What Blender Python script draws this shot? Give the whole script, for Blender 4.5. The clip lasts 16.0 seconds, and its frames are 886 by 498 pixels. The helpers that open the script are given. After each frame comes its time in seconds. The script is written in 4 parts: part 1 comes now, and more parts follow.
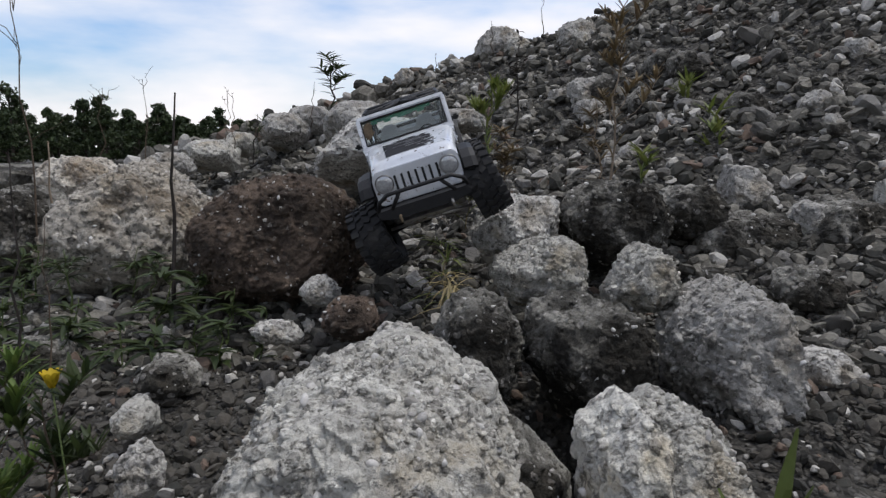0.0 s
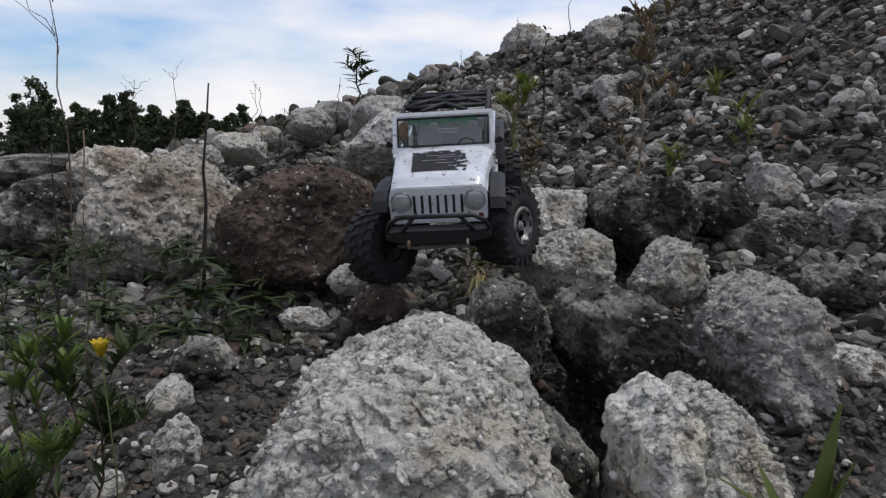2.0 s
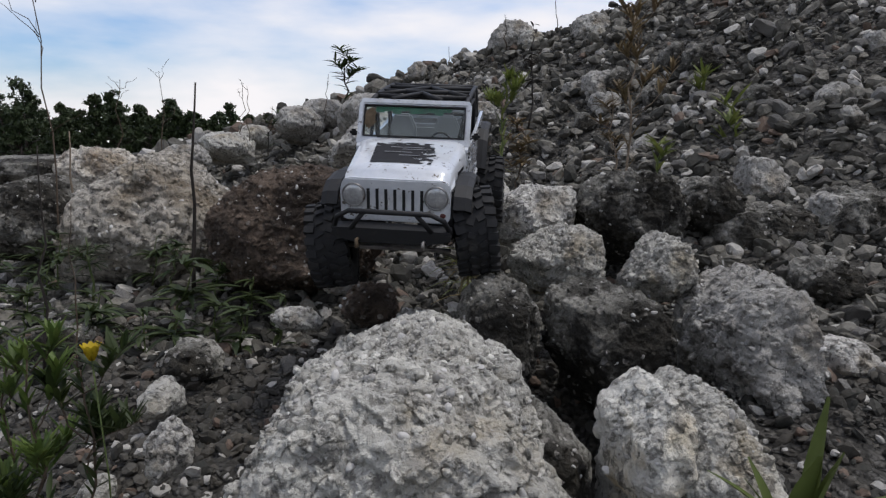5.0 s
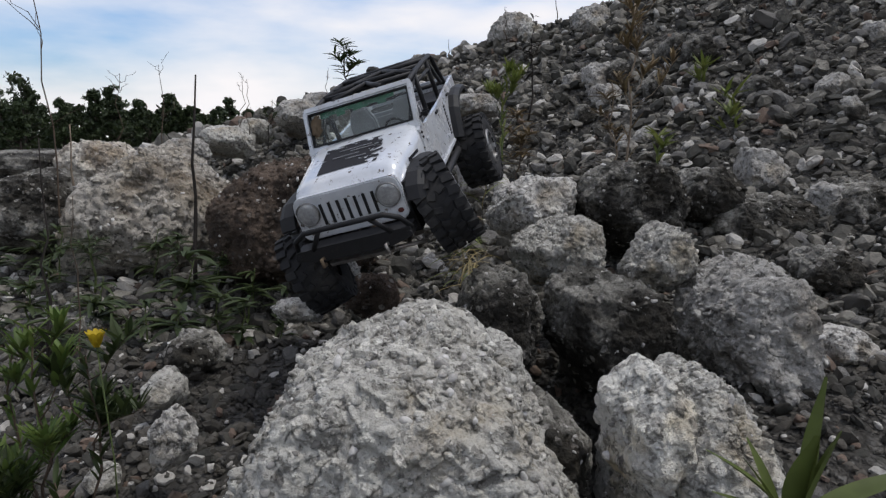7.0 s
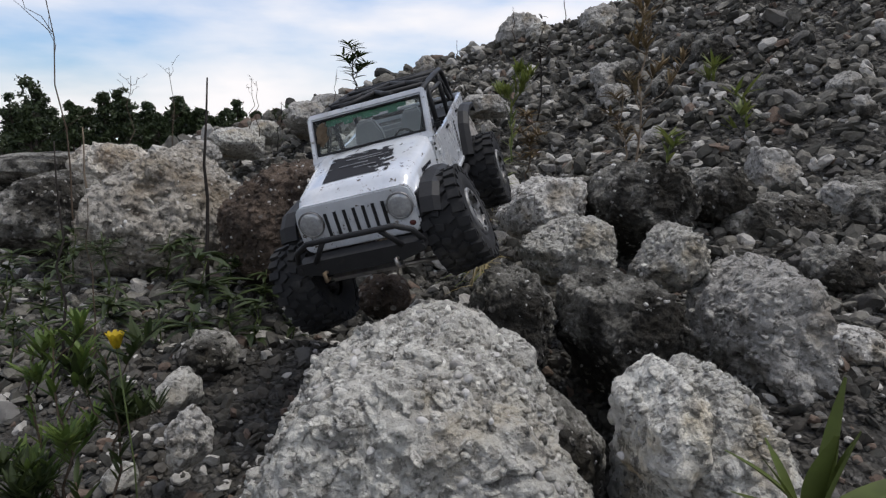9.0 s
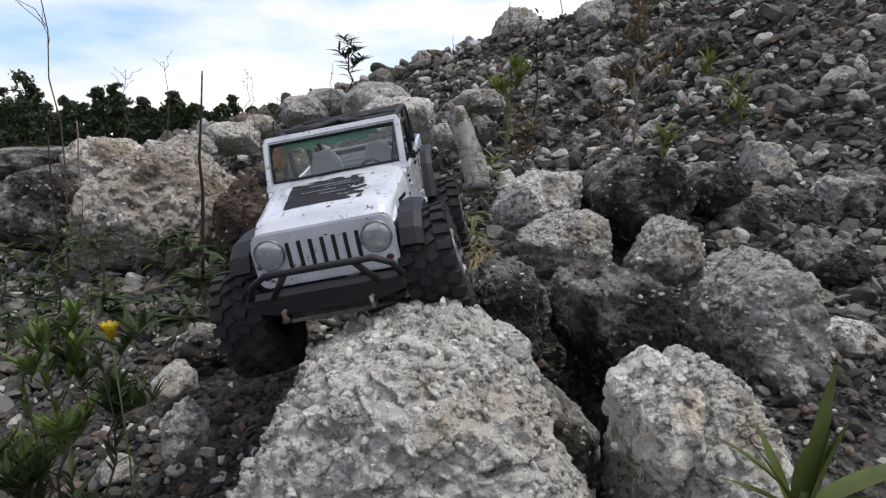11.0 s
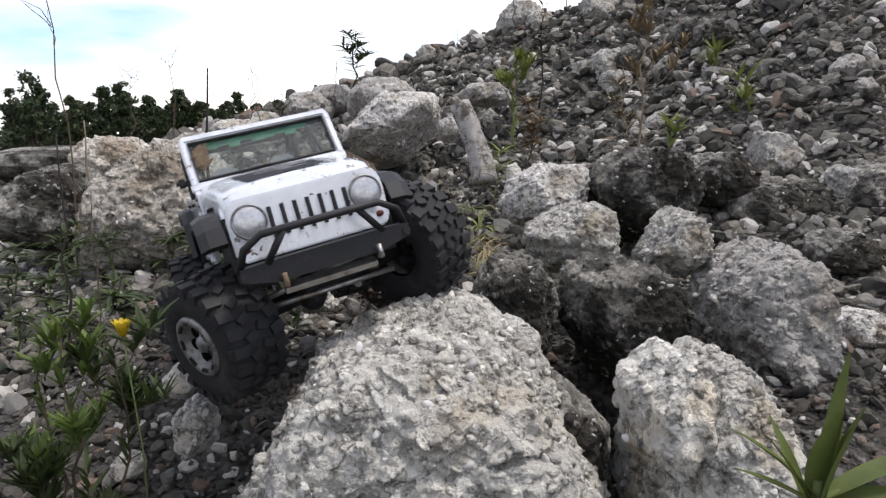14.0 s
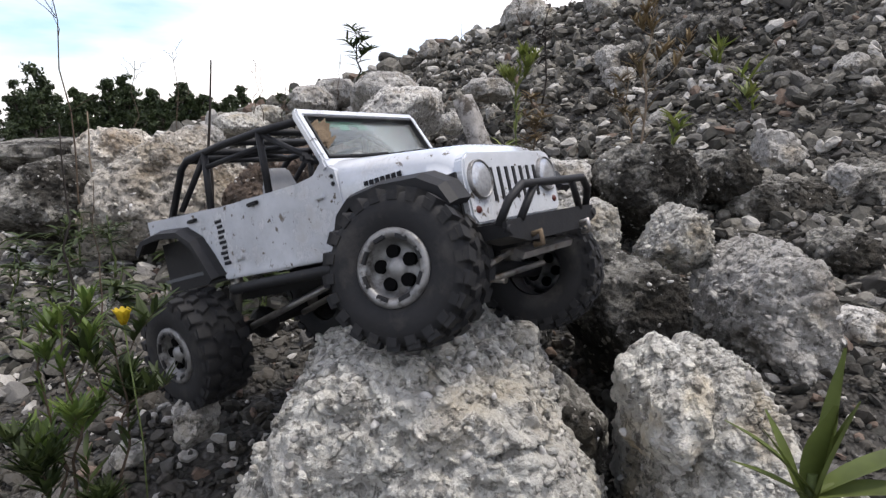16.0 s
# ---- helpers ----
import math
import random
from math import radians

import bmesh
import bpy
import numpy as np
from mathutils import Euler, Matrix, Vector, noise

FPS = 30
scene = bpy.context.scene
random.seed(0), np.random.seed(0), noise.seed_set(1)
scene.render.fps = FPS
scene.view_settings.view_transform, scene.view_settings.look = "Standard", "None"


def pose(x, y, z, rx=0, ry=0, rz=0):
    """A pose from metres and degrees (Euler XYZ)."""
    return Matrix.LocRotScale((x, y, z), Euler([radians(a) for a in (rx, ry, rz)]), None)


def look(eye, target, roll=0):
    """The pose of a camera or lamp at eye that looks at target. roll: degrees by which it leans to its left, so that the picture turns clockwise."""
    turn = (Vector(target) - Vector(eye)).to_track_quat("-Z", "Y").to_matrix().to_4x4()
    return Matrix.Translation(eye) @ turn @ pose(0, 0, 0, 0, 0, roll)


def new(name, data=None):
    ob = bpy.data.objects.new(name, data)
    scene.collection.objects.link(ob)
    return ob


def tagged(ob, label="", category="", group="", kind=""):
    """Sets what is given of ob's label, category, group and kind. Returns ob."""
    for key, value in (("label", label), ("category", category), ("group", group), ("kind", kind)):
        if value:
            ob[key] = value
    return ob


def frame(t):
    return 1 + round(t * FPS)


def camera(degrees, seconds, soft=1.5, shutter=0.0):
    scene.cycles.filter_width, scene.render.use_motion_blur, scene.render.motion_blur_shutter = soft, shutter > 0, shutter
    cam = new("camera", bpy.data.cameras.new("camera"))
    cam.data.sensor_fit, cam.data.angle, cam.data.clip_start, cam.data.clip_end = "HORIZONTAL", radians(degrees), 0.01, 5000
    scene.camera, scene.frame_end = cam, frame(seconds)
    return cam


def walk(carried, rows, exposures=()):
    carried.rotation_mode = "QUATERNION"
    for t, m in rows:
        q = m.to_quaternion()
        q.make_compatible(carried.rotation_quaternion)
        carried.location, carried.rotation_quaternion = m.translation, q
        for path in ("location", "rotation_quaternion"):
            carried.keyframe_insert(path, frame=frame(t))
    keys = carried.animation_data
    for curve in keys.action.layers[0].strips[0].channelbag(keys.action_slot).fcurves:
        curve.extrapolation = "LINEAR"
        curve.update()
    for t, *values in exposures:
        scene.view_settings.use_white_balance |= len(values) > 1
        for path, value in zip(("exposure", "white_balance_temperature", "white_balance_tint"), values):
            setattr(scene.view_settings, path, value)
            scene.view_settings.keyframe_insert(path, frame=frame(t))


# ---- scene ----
cam = camera(70.0, 16.0, soft=1.3, shutter=0.4)
PATH = [
    (0, pose(0.0173, 0.0159, 0.5179, 81.473, -0.016, -0.84)),
    (0.5, pose(0.0104, 0.0092, 0.5122, 81.152, -0.126, 0.179)),
    (1, pose(0.0095, 0.0081, 0.5077, 81.322, -0.406, 0.144)),
    (1.5, pose(0.0058, 0.0072, 0.5028, 81.206, -0.494, 0.463)),
    (2, pose(0.0014, 0.0055, 0.5035, 81.409, -0.806, 0.984)),
    (2.5, pose(-0.0014, 0.0017, 0.5029, 81.298, -0.974, 1.458)),
    (3, pose(-0.0009, 0.0046, 0.4994, 80.604, -0.421, 0.623)),
    (3.5, pose(0.0049, 0.0097, 0.5055, 81.117, -0.343, -0.121)),
    (4, pose(0.0039, 0.0077, 0.5057, 81.178, -0.289, -0.097)),
    (6.5, pose(-0.0016, 0.0021, 0.5024, 80.806, -0.124, 0.092)),
    (7, pose(0, 0, 0.5, 80.6, -0, -0)),
    (7.5, pose(-0.0022, -0.0014, 0.4974, 80.342, 0.095, 0.213)),
    (8, pose(-0.0033, -0.0016, 0.499, 80.427, 0.264, 0.223)),
    (8.5, pose(-0.0049, -0.0017, 0.5, 80.627, 0.231, 0.357)),
    (9, pose(-0.0064, -0.0029, 0.5011, 80.654, 0.272, 0.639)),
    (11.5, pose(-0.0049, -0.0056, 0.4937, 80.066, 0.221, 0.231)),
    (12, pose(-0.005, -0.0072, 0.4906, 79.845, 0.497, 0.314)),
    (12.5, pose(-0.005, -0.0058, 0.4924, 79.755, 0.596, 0.094)),
    (13, pose(-0.0055, -0.0052, 0.4928, 79.789, 0.736, 0.079)),
    (13.5, pose(-0.0077, -0.0059, 0.4956, 79.74, 0.827, 0.478)),
    (14, pose(-0.0071, -0.0048, 0.4967, 79.794, 0.986, 0.754)),
    (14.5, pose(-0.0063, -0.005, 0.4953, 79.781, 1.054, 0.559)),
    (15, pose(-0.0057, -0.0058, 0.4948, 79.718, 1.107, 0.455)),
    (15.5, pose(-0.0069, -0.005, 0.4947, 79.405, 0.326, 0.623)),
    (16, pose(-0.0052, -0.0067, 0.4938, 79.432, 0.423, 1.05)),
]
EXPOSURES = [(0, -0.25, 6170, 11), (1.5, -0.3, 6170, 11), (3, -0.38, 6170, 12), (7, -0.34, 6200, 11), (9, -0.28, 6220, 11), (11.5, 0.08, 6300, 12), (13, 0.27, 6400, 13), (14, 0.42, 6420, 13), (16, 0.42, 6420, 13)]
walk(cam, PATH, EXPOSURES)

# ---- sky and light ----
SUN_FROM = Vector((0.32, 0.04, 0.93)).normalized()
world = bpy.data.worlds.new("sky")
scene.world = world
world.use_nodes = True
wt = world.node_tree
sky = wt.nodes.new("ShaderNodeTexSky")
sky.sky_type, sky.sun_disc = "NISHITA", False
sky.sun_elevation = math.asin(SUN_FROM.z)
sky.sun_rotation = math.atan2(SUN_FROM.x, SUN_FROM.y)
sky.dust_density = 2.0
wcoord = wt.nodes.new("ShaderNodeTexCoord")
wmap = wt.nodes.new("ShaderNodeMapping")
wmap.inputs["Scale"].default_value = (1, 1, 3.5)
wt.links.new(wcoord.outputs["Generated"], wmap.inputs[0])
wnoise = wt.nodes.new("ShaderNodeTexNoise")
wnoise.inputs["Scale"].default_value = 2.6
wnoise.inputs["Detail"].default_value = 7
wt.links.new(wmap.outputs[0], wnoise.inputs["Vector"])
wramp = wt.nodes.new("ShaderNodeValToRGB")
wramp.color_ramp.elements[0].position, wramp.color_ramp.elements[1].position = 0.36, 0.64
wt.links.new(wnoise.outputs["Fac"], wramp.inputs[0])
wmix = wt.nodes.new("ShaderNodeMix")
wmix.data_type = "RGBA"
wmix.inputs[7].default_value = (8.4, 8.0, 7.75, 1)
wt.links.new(wramp.outputs[0], wmix.inputs[0])
wgain = wt.nodes.new("ShaderNodeMix")
wgain.data_type, wgain.blend_type = "RGBA", "MULTIPLY"
wgain.inputs[0].default_value = 1.0
wgain.inputs[7].default_value = (1.2, 1.3, 1.42, 1)
wt.links.new(sky.outputs[0], wgain.inputs[6])
wt.links.new(wgain.outputs[2], wmix.inputs[6])
wt.links.new(wmix.outputs[2], wt.nodes["Background"].inputs[0])
wt.nodes["Background"].inputs[1].default_value = 0.148

sun_data = bpy.data.lights.new("sun", "SUN")
sun_data.energy, sun_data.angle, sun_data.color = 2.4, radians(9), (1, 0.95, 0.87)
sun = new("sun", sun_data)
sun.matrix_world = look(SUN_FROM * 30, (0, 0, 0))


# ---- materials ----
class Nodes:
    """A Principled material with small helpers to chain nodes."""

    def __init__(self, name, rough=0.9, metal=0.0):
        self.m = bpy.data.materials.new(name)
        self.m.use_nodes = True
        self.t = self.m.node_tree
        self.p = self.t.nodes["Principled BSDF"]
        self.p.inputs["Roughness"].default_value = rough
        self.p.inputs["Metallic"].default_value = metal
        self.p.inputs["Specular IOR Level"].default_value = 0.3
        self.c = self.t.nodes.new("ShaderNodeTexCoord").outputs["Object"]

    def put(self, sock, value):
        if isinstance(value, bpy.types.NodeSocket):
            self.t.links.new(value, sock)
        else:
            sock.default_value = value

    def noise(self, scale, detail=5, rough=0.6, vec=None):
        n = self.t.nodes.new("ShaderNodeTexNoise")
        n.inputs["Scale"].default_value, n.inputs["Detail"].default_value = scale, detail
        n.inputs["Roughness"].default_value = rough
        self.t.links.new(vec or self.c, n.inputs["Vector"])
        return n.outputs["Fac"]

    def warped(self, scale, amount):
        n = self.t.nodes.new("ShaderNodeTexNoise")
        n.inputs["Scale"].default_value = scale
        self.t.links.new(self.c, n.inputs["Vector"])
        a = self.t.nodes.new("ShaderNodeVectorMath")
        a.operation = "MULTIPLY_ADD"
        self.t.links.new(n.outputs["Color"], a.inputs[0])
        a.inputs[1].default_value = (amount,) * 3
        self.t.links.new(self.c, a.inputs[2])
        return a.outputs[0]

    def cells(self, scale, vec=None, out="Distance"):
        n = self.t.nodes.new("ShaderNodeTexVoronoi")
        n.inputs["Scale"].default_value = scale
        self.t.links.new(vec or self.c, n.inputs["Vector"])
        return n.outputs[out]

    def ramp(self, fac, lo, hi):
        n = self.t.nodes.new("ShaderNodeMapRange")
        n.inputs[1].default_value, n.inputs[2].default_value = lo, hi
        self.t.links.new(fac, n.inputs[0])
        return n.outputs[0]

    def mix(self, fac, a, b, mode="MIX"):
        n = self.t.nodes.new("ShaderNodeMix")
        n.data_type, n.blend_type = "RGBA", mode
        self.put(n.inputs[0], fac)
        self.put(n.inputs[6], a)
        self.put(n.inputs[7], b)
        return n.outputs[2]

    def math(self, op, a, b=0.0):
        n = self.t.nodes.new("ShaderNodeMath")
        n.operation = op
        self.put(n.inputs[0], a)
        self.put(n.inputs[1], b)
        return n.outputs[0]

    def random(self, island=False):
        if island:
            return self.t.nodes.new("ShaderNodeNewGeometry").outputs["Random Per Island"]
        return self.t.nodes.new("ShaderNodeObjectInfo").outputs["Random"]

    def bump(self, h, strength, dist):
        n = self.t.nodes.new("ShaderNodeBump")
        n.inputs["Strength"].default_value, n.inputs["Distance"].default_value = strength, dist
        self.t.links.new(h, n.inputs["Height"])
        old = self.p.inputs["Normal"]
        if old.is_linked:
            self.t.links.new(old.links[0].from_socket, n.inputs["Normal"])
        self.t.links.new(n.outputs[0], old)

    def done(self, colour):
        self.put(self.p.inputs["Base Color"], colour)
        return self.m


def rgb(r, g, b):
    return (r, g, b, 1)


def rock_material(name, light, dark, stain, stain_lo, stain_hi, pebble=0.5):
    n = Nodes(name, 0.93)
    v = n.warped(55, 0.007)
    big = n.ramp(n.noise(9, 6, 0.65), 0.35, 0.68)
    col = n.mix(big, light, dark)
    col = n.mix(n.ramp(n.noise(5, 8, 0.7, v), stain_lo, stain_hi), col, stain)
    peb = n.cells(75, v, "Color")
    sep = n.t.nodes.new("ShaderNodeSeparateColor")
    n.t.links.new(peb, sep.inputs[0])
    pale = n.math("GREATER_THAN", sep.outputs[0], 1.0 - 0.25 * pebble)
    core = n.math("LESS_THAN", n.cells(75, v), 0.42)
    col = n.mix(n.math("MULTIPLY", n.math("MULTIPLY", pale, core), 0.75), col, n.mix(0.5, col, rgb(0.6, 0.58, 0.55)))
    dk = n.math("MULTIPLY", n.math("GREATER_THAN", sep.outputs[1], 0.86), core)
    col = n.mix(n.math("MULTIPLY", dk, 0.5), col, rgb(0.12, 0.11, 0.1))
    col = n.mix(n.ramp(n.noise(160, 4, 0.7), 0.3, 0.75), col, n.mix(0.3, col, rgb(0.05, 0.045, 0.04)))
    # Shade inside pits and cracks is put into the colour, along the bumps.
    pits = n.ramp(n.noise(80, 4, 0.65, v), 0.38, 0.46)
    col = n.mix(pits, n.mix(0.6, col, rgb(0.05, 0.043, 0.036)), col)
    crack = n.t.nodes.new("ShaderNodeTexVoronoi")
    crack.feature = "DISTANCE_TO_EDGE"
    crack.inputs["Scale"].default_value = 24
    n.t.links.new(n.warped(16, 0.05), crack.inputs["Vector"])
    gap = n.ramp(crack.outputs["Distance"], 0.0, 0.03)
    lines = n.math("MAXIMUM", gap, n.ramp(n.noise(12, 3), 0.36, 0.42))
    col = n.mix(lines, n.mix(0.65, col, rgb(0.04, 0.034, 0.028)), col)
    tone = n.mix(sep.outputs[2], rgb(0.62, 0.61, 0.6), rgb(1.12, 1.11, 1.09))
    col = n.mix(0.6, col, n.mix(1.0, col, tone, "MULTIPLY"))
    warm = n.math("MULTIPLY", n.ramp(n.noise(7, 5, 0.65, v), 0.55, 0.66), 0.45)
    col = n.mix(warm, col, n.mix(1.0, col, rgb(1.0, 0.9, 0.7), "MULTIPLY"))
    piece = n.mix(n.random(True), rgb(0.66, 0.65, 0.63), rgb(1.15, 1.14, 1.12))
    col = n.mix(1.0, col, piece, "MULTIPLY")
    n.bump(lines, 0.7, 0.005)
    n.bump(n.noise(300, 4, 0.7), 0.35, 0.003)
    n.bump(n.noise(110, 5, 0.75), 0.9, 0.008)
    n.bump(n.cells(75, v), 0.5, -0.004)
    n.bump(pits, 0.7, 0.005)
    n.bump(n.noise(34, 6, 0.7), 0.8, 0.012)
    return n.done(col)


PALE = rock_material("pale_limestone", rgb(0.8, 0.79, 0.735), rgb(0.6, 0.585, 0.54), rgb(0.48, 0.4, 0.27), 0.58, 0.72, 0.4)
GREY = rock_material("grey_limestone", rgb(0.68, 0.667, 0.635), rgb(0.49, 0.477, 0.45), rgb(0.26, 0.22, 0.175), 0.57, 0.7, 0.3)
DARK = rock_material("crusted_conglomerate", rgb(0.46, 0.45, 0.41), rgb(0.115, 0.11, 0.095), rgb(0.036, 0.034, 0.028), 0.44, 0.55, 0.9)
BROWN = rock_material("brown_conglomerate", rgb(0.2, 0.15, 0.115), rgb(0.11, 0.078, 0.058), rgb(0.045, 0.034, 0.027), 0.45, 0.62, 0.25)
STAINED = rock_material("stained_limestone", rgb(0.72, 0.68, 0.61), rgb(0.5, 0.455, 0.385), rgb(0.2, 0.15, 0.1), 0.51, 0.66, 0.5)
ROCK_LABEL = {
    STAINED.name: "cream limestone boulder stained brown with chunks stuck in it",
    PALE.name: "pale grey limestone boulder full of embedded pebbles",
    GREY.name: "grey pitted limestone boulder lying on the gravel slope",
    DARK.name: "dark crusted conglomerate boulder with pale pebbles in it",
    BROWN.name: "brown earthy boulder with gravel stuck in it",
}


def gravel_material(name, gain, warm, pale):
    n = Nodes(name, 0.88)
    r = n.random(True)
    col = n.mix(n.ramp(r, 0.1, 0.7), rgb(0.03, 0.032, 0.027), rgb(0.295 * gain / warm, 0.287 * gain, 0.25 * gain * warm))
    col = n.mix(n.ramp(n.noise(45, 4, 0.7), 0.42, 0.6), col, n.mix(0.6, col, rgb(0.03, 0.026, 0.021)))
    col = n.mix(n.math("GREATER_THAN", r, pale), col, rgb(0.46, 0.44, 0.4))
    col = n.mix(n.math("GREATER_THAN", r, 0.965), col, rgb(0.14, 0.1, 0.075))
    col = n.mix(n.ramp(n.noise(120, 5, 0.7), 0.35, 0.7), col, n.mix(0.5, col, rgb(0.06, 0.052, 0.045)))
    n.bump(n.noise(200, 4, 0.7), 0.7, 0.003)
    return n.done(col)


def stone_material():
    n = Nodes("loose_stone", 0.88)
    r = n.random()
    col = n.mix(r, rgb(0.06, 0.056, 0.05), rgb(0.3, 0.288, 0.265))
    col = n.mix(n.ramp(n.noise(110, 5, 0.7), 0.35, 0.7), col, n.mix(0.5, col, rgb(0.06, 0.052, 0.045)))
    n.bump(n.noise(180, 5, 0.7), 0.8, 0.004)
    return n.done(col)


def soil_material():
    n = Nodes("stony_soil", 0.95)
    v = n.warped(30, 0.02)
    col = n.mix(n.ramp(n.noise(6, 6, 0.65), 0.35, 0.65), rgb(0.027, 0.025, 0.021), rgb(0.055, 0.051, 0.044))
    for scale, amount in ((130, 0.55), (55, 0.6)):
        sep = n.t.nodes.new("ShaderNodeSeparateColor")
        n.t.links.new(n.cells(scale, v, "Color"), sep.inputs[0])
        core = n.ramp(n.cells(scale, v), 0.55, 0.35)
        tone = n.mix(sep.outputs[1], rgb(0.05, 0.047, 0.041), rgb(0.23, 0.22, 0.2))
        col = n.mix(n.math("MULTIPLY", n.math("MULTIPLY", sep.outputs[0], core), amount), col, tone)
    n.bump(n.noise(150, 5, 0.7), 0.8, 0.006)
    n.bump(n.cells(130, v), 1.0, -0.006)
    n.bump(n.cells(55, v), 1.0, -0.014)
    return n.done(col)


def plain_material(name, col, rough, metal=0.0, vary=0.35, scale=60, bump=0.0, dirt=None, dirt_lo=0.55, dirt_hi=0.7):
    n = Nodes(name, rough, metal)
    c = n.mix(n.ramp(n.noise(scale, 5, 0.65), 0.35, 0.7), rgb(*col), rgb(*(x * (1 - vary) for x in col)))
    if dirt:
        c = n.mix(n.ramp(n.noise(scale * 0.5, 7, 0.72), dirt_lo, dirt_hi), c, rgb(*dirt))
    if bump:
        n.bump(n.noise(scale * 3, 4, 0.6), 0.6, bump)
    return n.done(c)


def leaf_material(name, a, b, thin=0.25):
    n = Nodes(name, 0.55)
    col = n.mix(n.random(True), rgb(*a), rgb(*b))
    col = n.mix(n.ramp(n.noise(40, 3), 0.4, 0.7), col, n.mix(0.4, col, rgb(0.03, 0.03, 0.01)))
    n.p.inputs["Subsurface Weight"].default_value = 0.0
    tr = n.t.nodes.new("ShaderNodeBsdfTranslucent")
    n.put(tr.inputs[0], col)
    mx = n.t.nodes.new("ShaderNodeMixShader")
    mx.inputs[0].default_value = thin
    n.t.links.new(n.p.outputs[0], mx.inputs[1])
    n.t.links.new(tr.outputs[0], mx.inputs[2])
    n.t.links.new(mx.outputs[0], n.t.nodes["Material Output"].inputs[0])
    return n.done(col)


def pebble_material():
    n = Nodes("embedded_pebbles", 0.85)
    col = n.mix(n.random(True), rgb(0.2, 0.19, 0.17), rgb(0.62, 0.6, 0.565))
    col = n.mix(n.ramp(n.noise(140, 5, 0.7), 0.35, 0.7), col, n.mix(0.4, col, rgb(0.08, 0.07, 0.06)))
    n.bump(n.noise(250, 4, 0.7), 0.6, 0.002)
    return n.done(col)


GRAVEL = gravel_material("gravel_stones", 0.78, 0.97, 0.85)
# Browner stones, their colour also lowered for the weaker light down there.
DIMMED_BROWN_GRAVEL = gravel_material("dimmed_brown_gravel_stones", 0.29, 0.94, 0.87)
STONE, SOIL, PEBBLE = stone_material(), soil_material(), pebble_material()
LEAF = leaf_material("green_leaf", (0.07, 0.12, 0.025), (0.13, 0.18, 0.04))
LEAF_DARK = leaf_material("dark_leaf", (0.024, 0.04, 0.012), (0.05, 0.07, 0.02))
LEAF_YELLOW = leaf_material("yellow_green_leaf", (0.11, 0.15, 0.03), (0.2, 0.225, 0.06))
LEAF_RUST = leaf_material("rusty_leaf", (0.12, 0.08, 0.045), (0.22, 0.165, 0.085))
LEAF_OLIVE = leaf_material("olive_leaf", (0.085, 0.115, 0.028), (0.13, 0.155, 0.04))
PETAL = leaf_material("yellow_petal", (0.55, 0.4, 0.02), (0.65, 0.48, 0.03))
STRAW = leaf_material("straw", (0.26, 0.21, 0.1), (0.34, 0.27, 0.13))
NEEDLE = leaf_material("pine_needles", (0.022, 0.036, 0.014), (0.045, 0.065, 0.022), 0.1)
STEM = plain_material("dry_stem", (0.09, 0.065, 0.045), 0.9, bump=0.001)
STEM_DARK = plain_material("dark_stem", (0.03, 0.024, 0.02), 0.9, bump=0.001)
STEM_PALE = plain_material("pale_stem", (0.23, 0.18, 0.13), 0.9, bump=0.001)
BARK = plain_material("pine_bark", (0.07, 0.055, 0.045), 0.95, scale=3, bump=0.02)
DRIFT = plain_material("weathered_wood", (0.34, 0.32, 0.295), 0.9, vary=0.5, scale=60, bump=0.003, dirt=(0.07, 0.06, 0.05), dirt_lo=0.5, dirt_hi=0.6)


# ---- geometry helpers ----
def mesh_from(name, v, f, material, smooth=True):
    me = bpy.data.meshes.new(name)
    me.from_pydata(np.asarray(v).tolist(), [], np.asarray(f).tolist() if not isinstance(f, list) else f)
    me.materials.append(material)
    me.polygons.foreach_set("use_smooth", np.full(len(me.polygons), smooth))
    me.update()
    return me


def part(name, bm, material, parent=None, label="", smooth=False):
    me = bpy.data.meshes.new(name)
    bm.to_mesh(me)
    bm.free()
    me.materials.append(material)
    if smooth:
        me.polygons.foreach_set("use_smooth", np.ones(len(me.polygons), dtype=bool))
    ob = new(name, me)
    ob.parent = parent
    return tagged(ob, label)


ICO = {}


def ico(k):
    if k not in ICO:
        bm = bmesh.new()
        bmesh.ops.create_icosphere(bm, subdivisions=k, radius=1)
        v = np.array([x.co[:] for x in bm.verts])
        f = np.array([[q.index for q in p.verts] for p in bm.faces])
        bm.free()
        ICO[k] = (v / np.linalg.norm(v, axis=1)[:, None], f)
    return ICO[k]


# ---- ground: a quarry bank that rises to a crest and falls away behind it ----
def height(x, y):
    s = 0.58 * x + 0.815 * y
    t = -0.815 * x + 0.58 * y
    crest = np.clip(1.31 - 0.175 * t, -1.2, 1.7)
    k = np.clip((s - 1.02) / 1.83, 0, 1)
    low = 0.17 + 0.1 * np.clip(s - 1.0, -2.5, 0)
    up = low + k ** 1.5 * (crest - 0.17)
    down = np.maximum(crest - 0.45 * (s - 2.85), -1.2)
    z = np.where(s < 2.85, up, down)
    z = z - 0.24 * np.exp(-(((x - 0.14) / 0.09) ** 2 + ((y - 0.74) / 0.15) ** 2))
    z = z - 0.07 * np.exp(-(((x + 0.25) / 0.25) ** 2 + ((y - 1.25) / 0.12) ** 2))
    return z


def rough(x, y):
    p = Vector((x, y, 0))
    return 0.035 * noise.noise(p * 3.1) + 0.022 * noise.noise(p * 9) + 0.009 * noise.noise(p * 27)


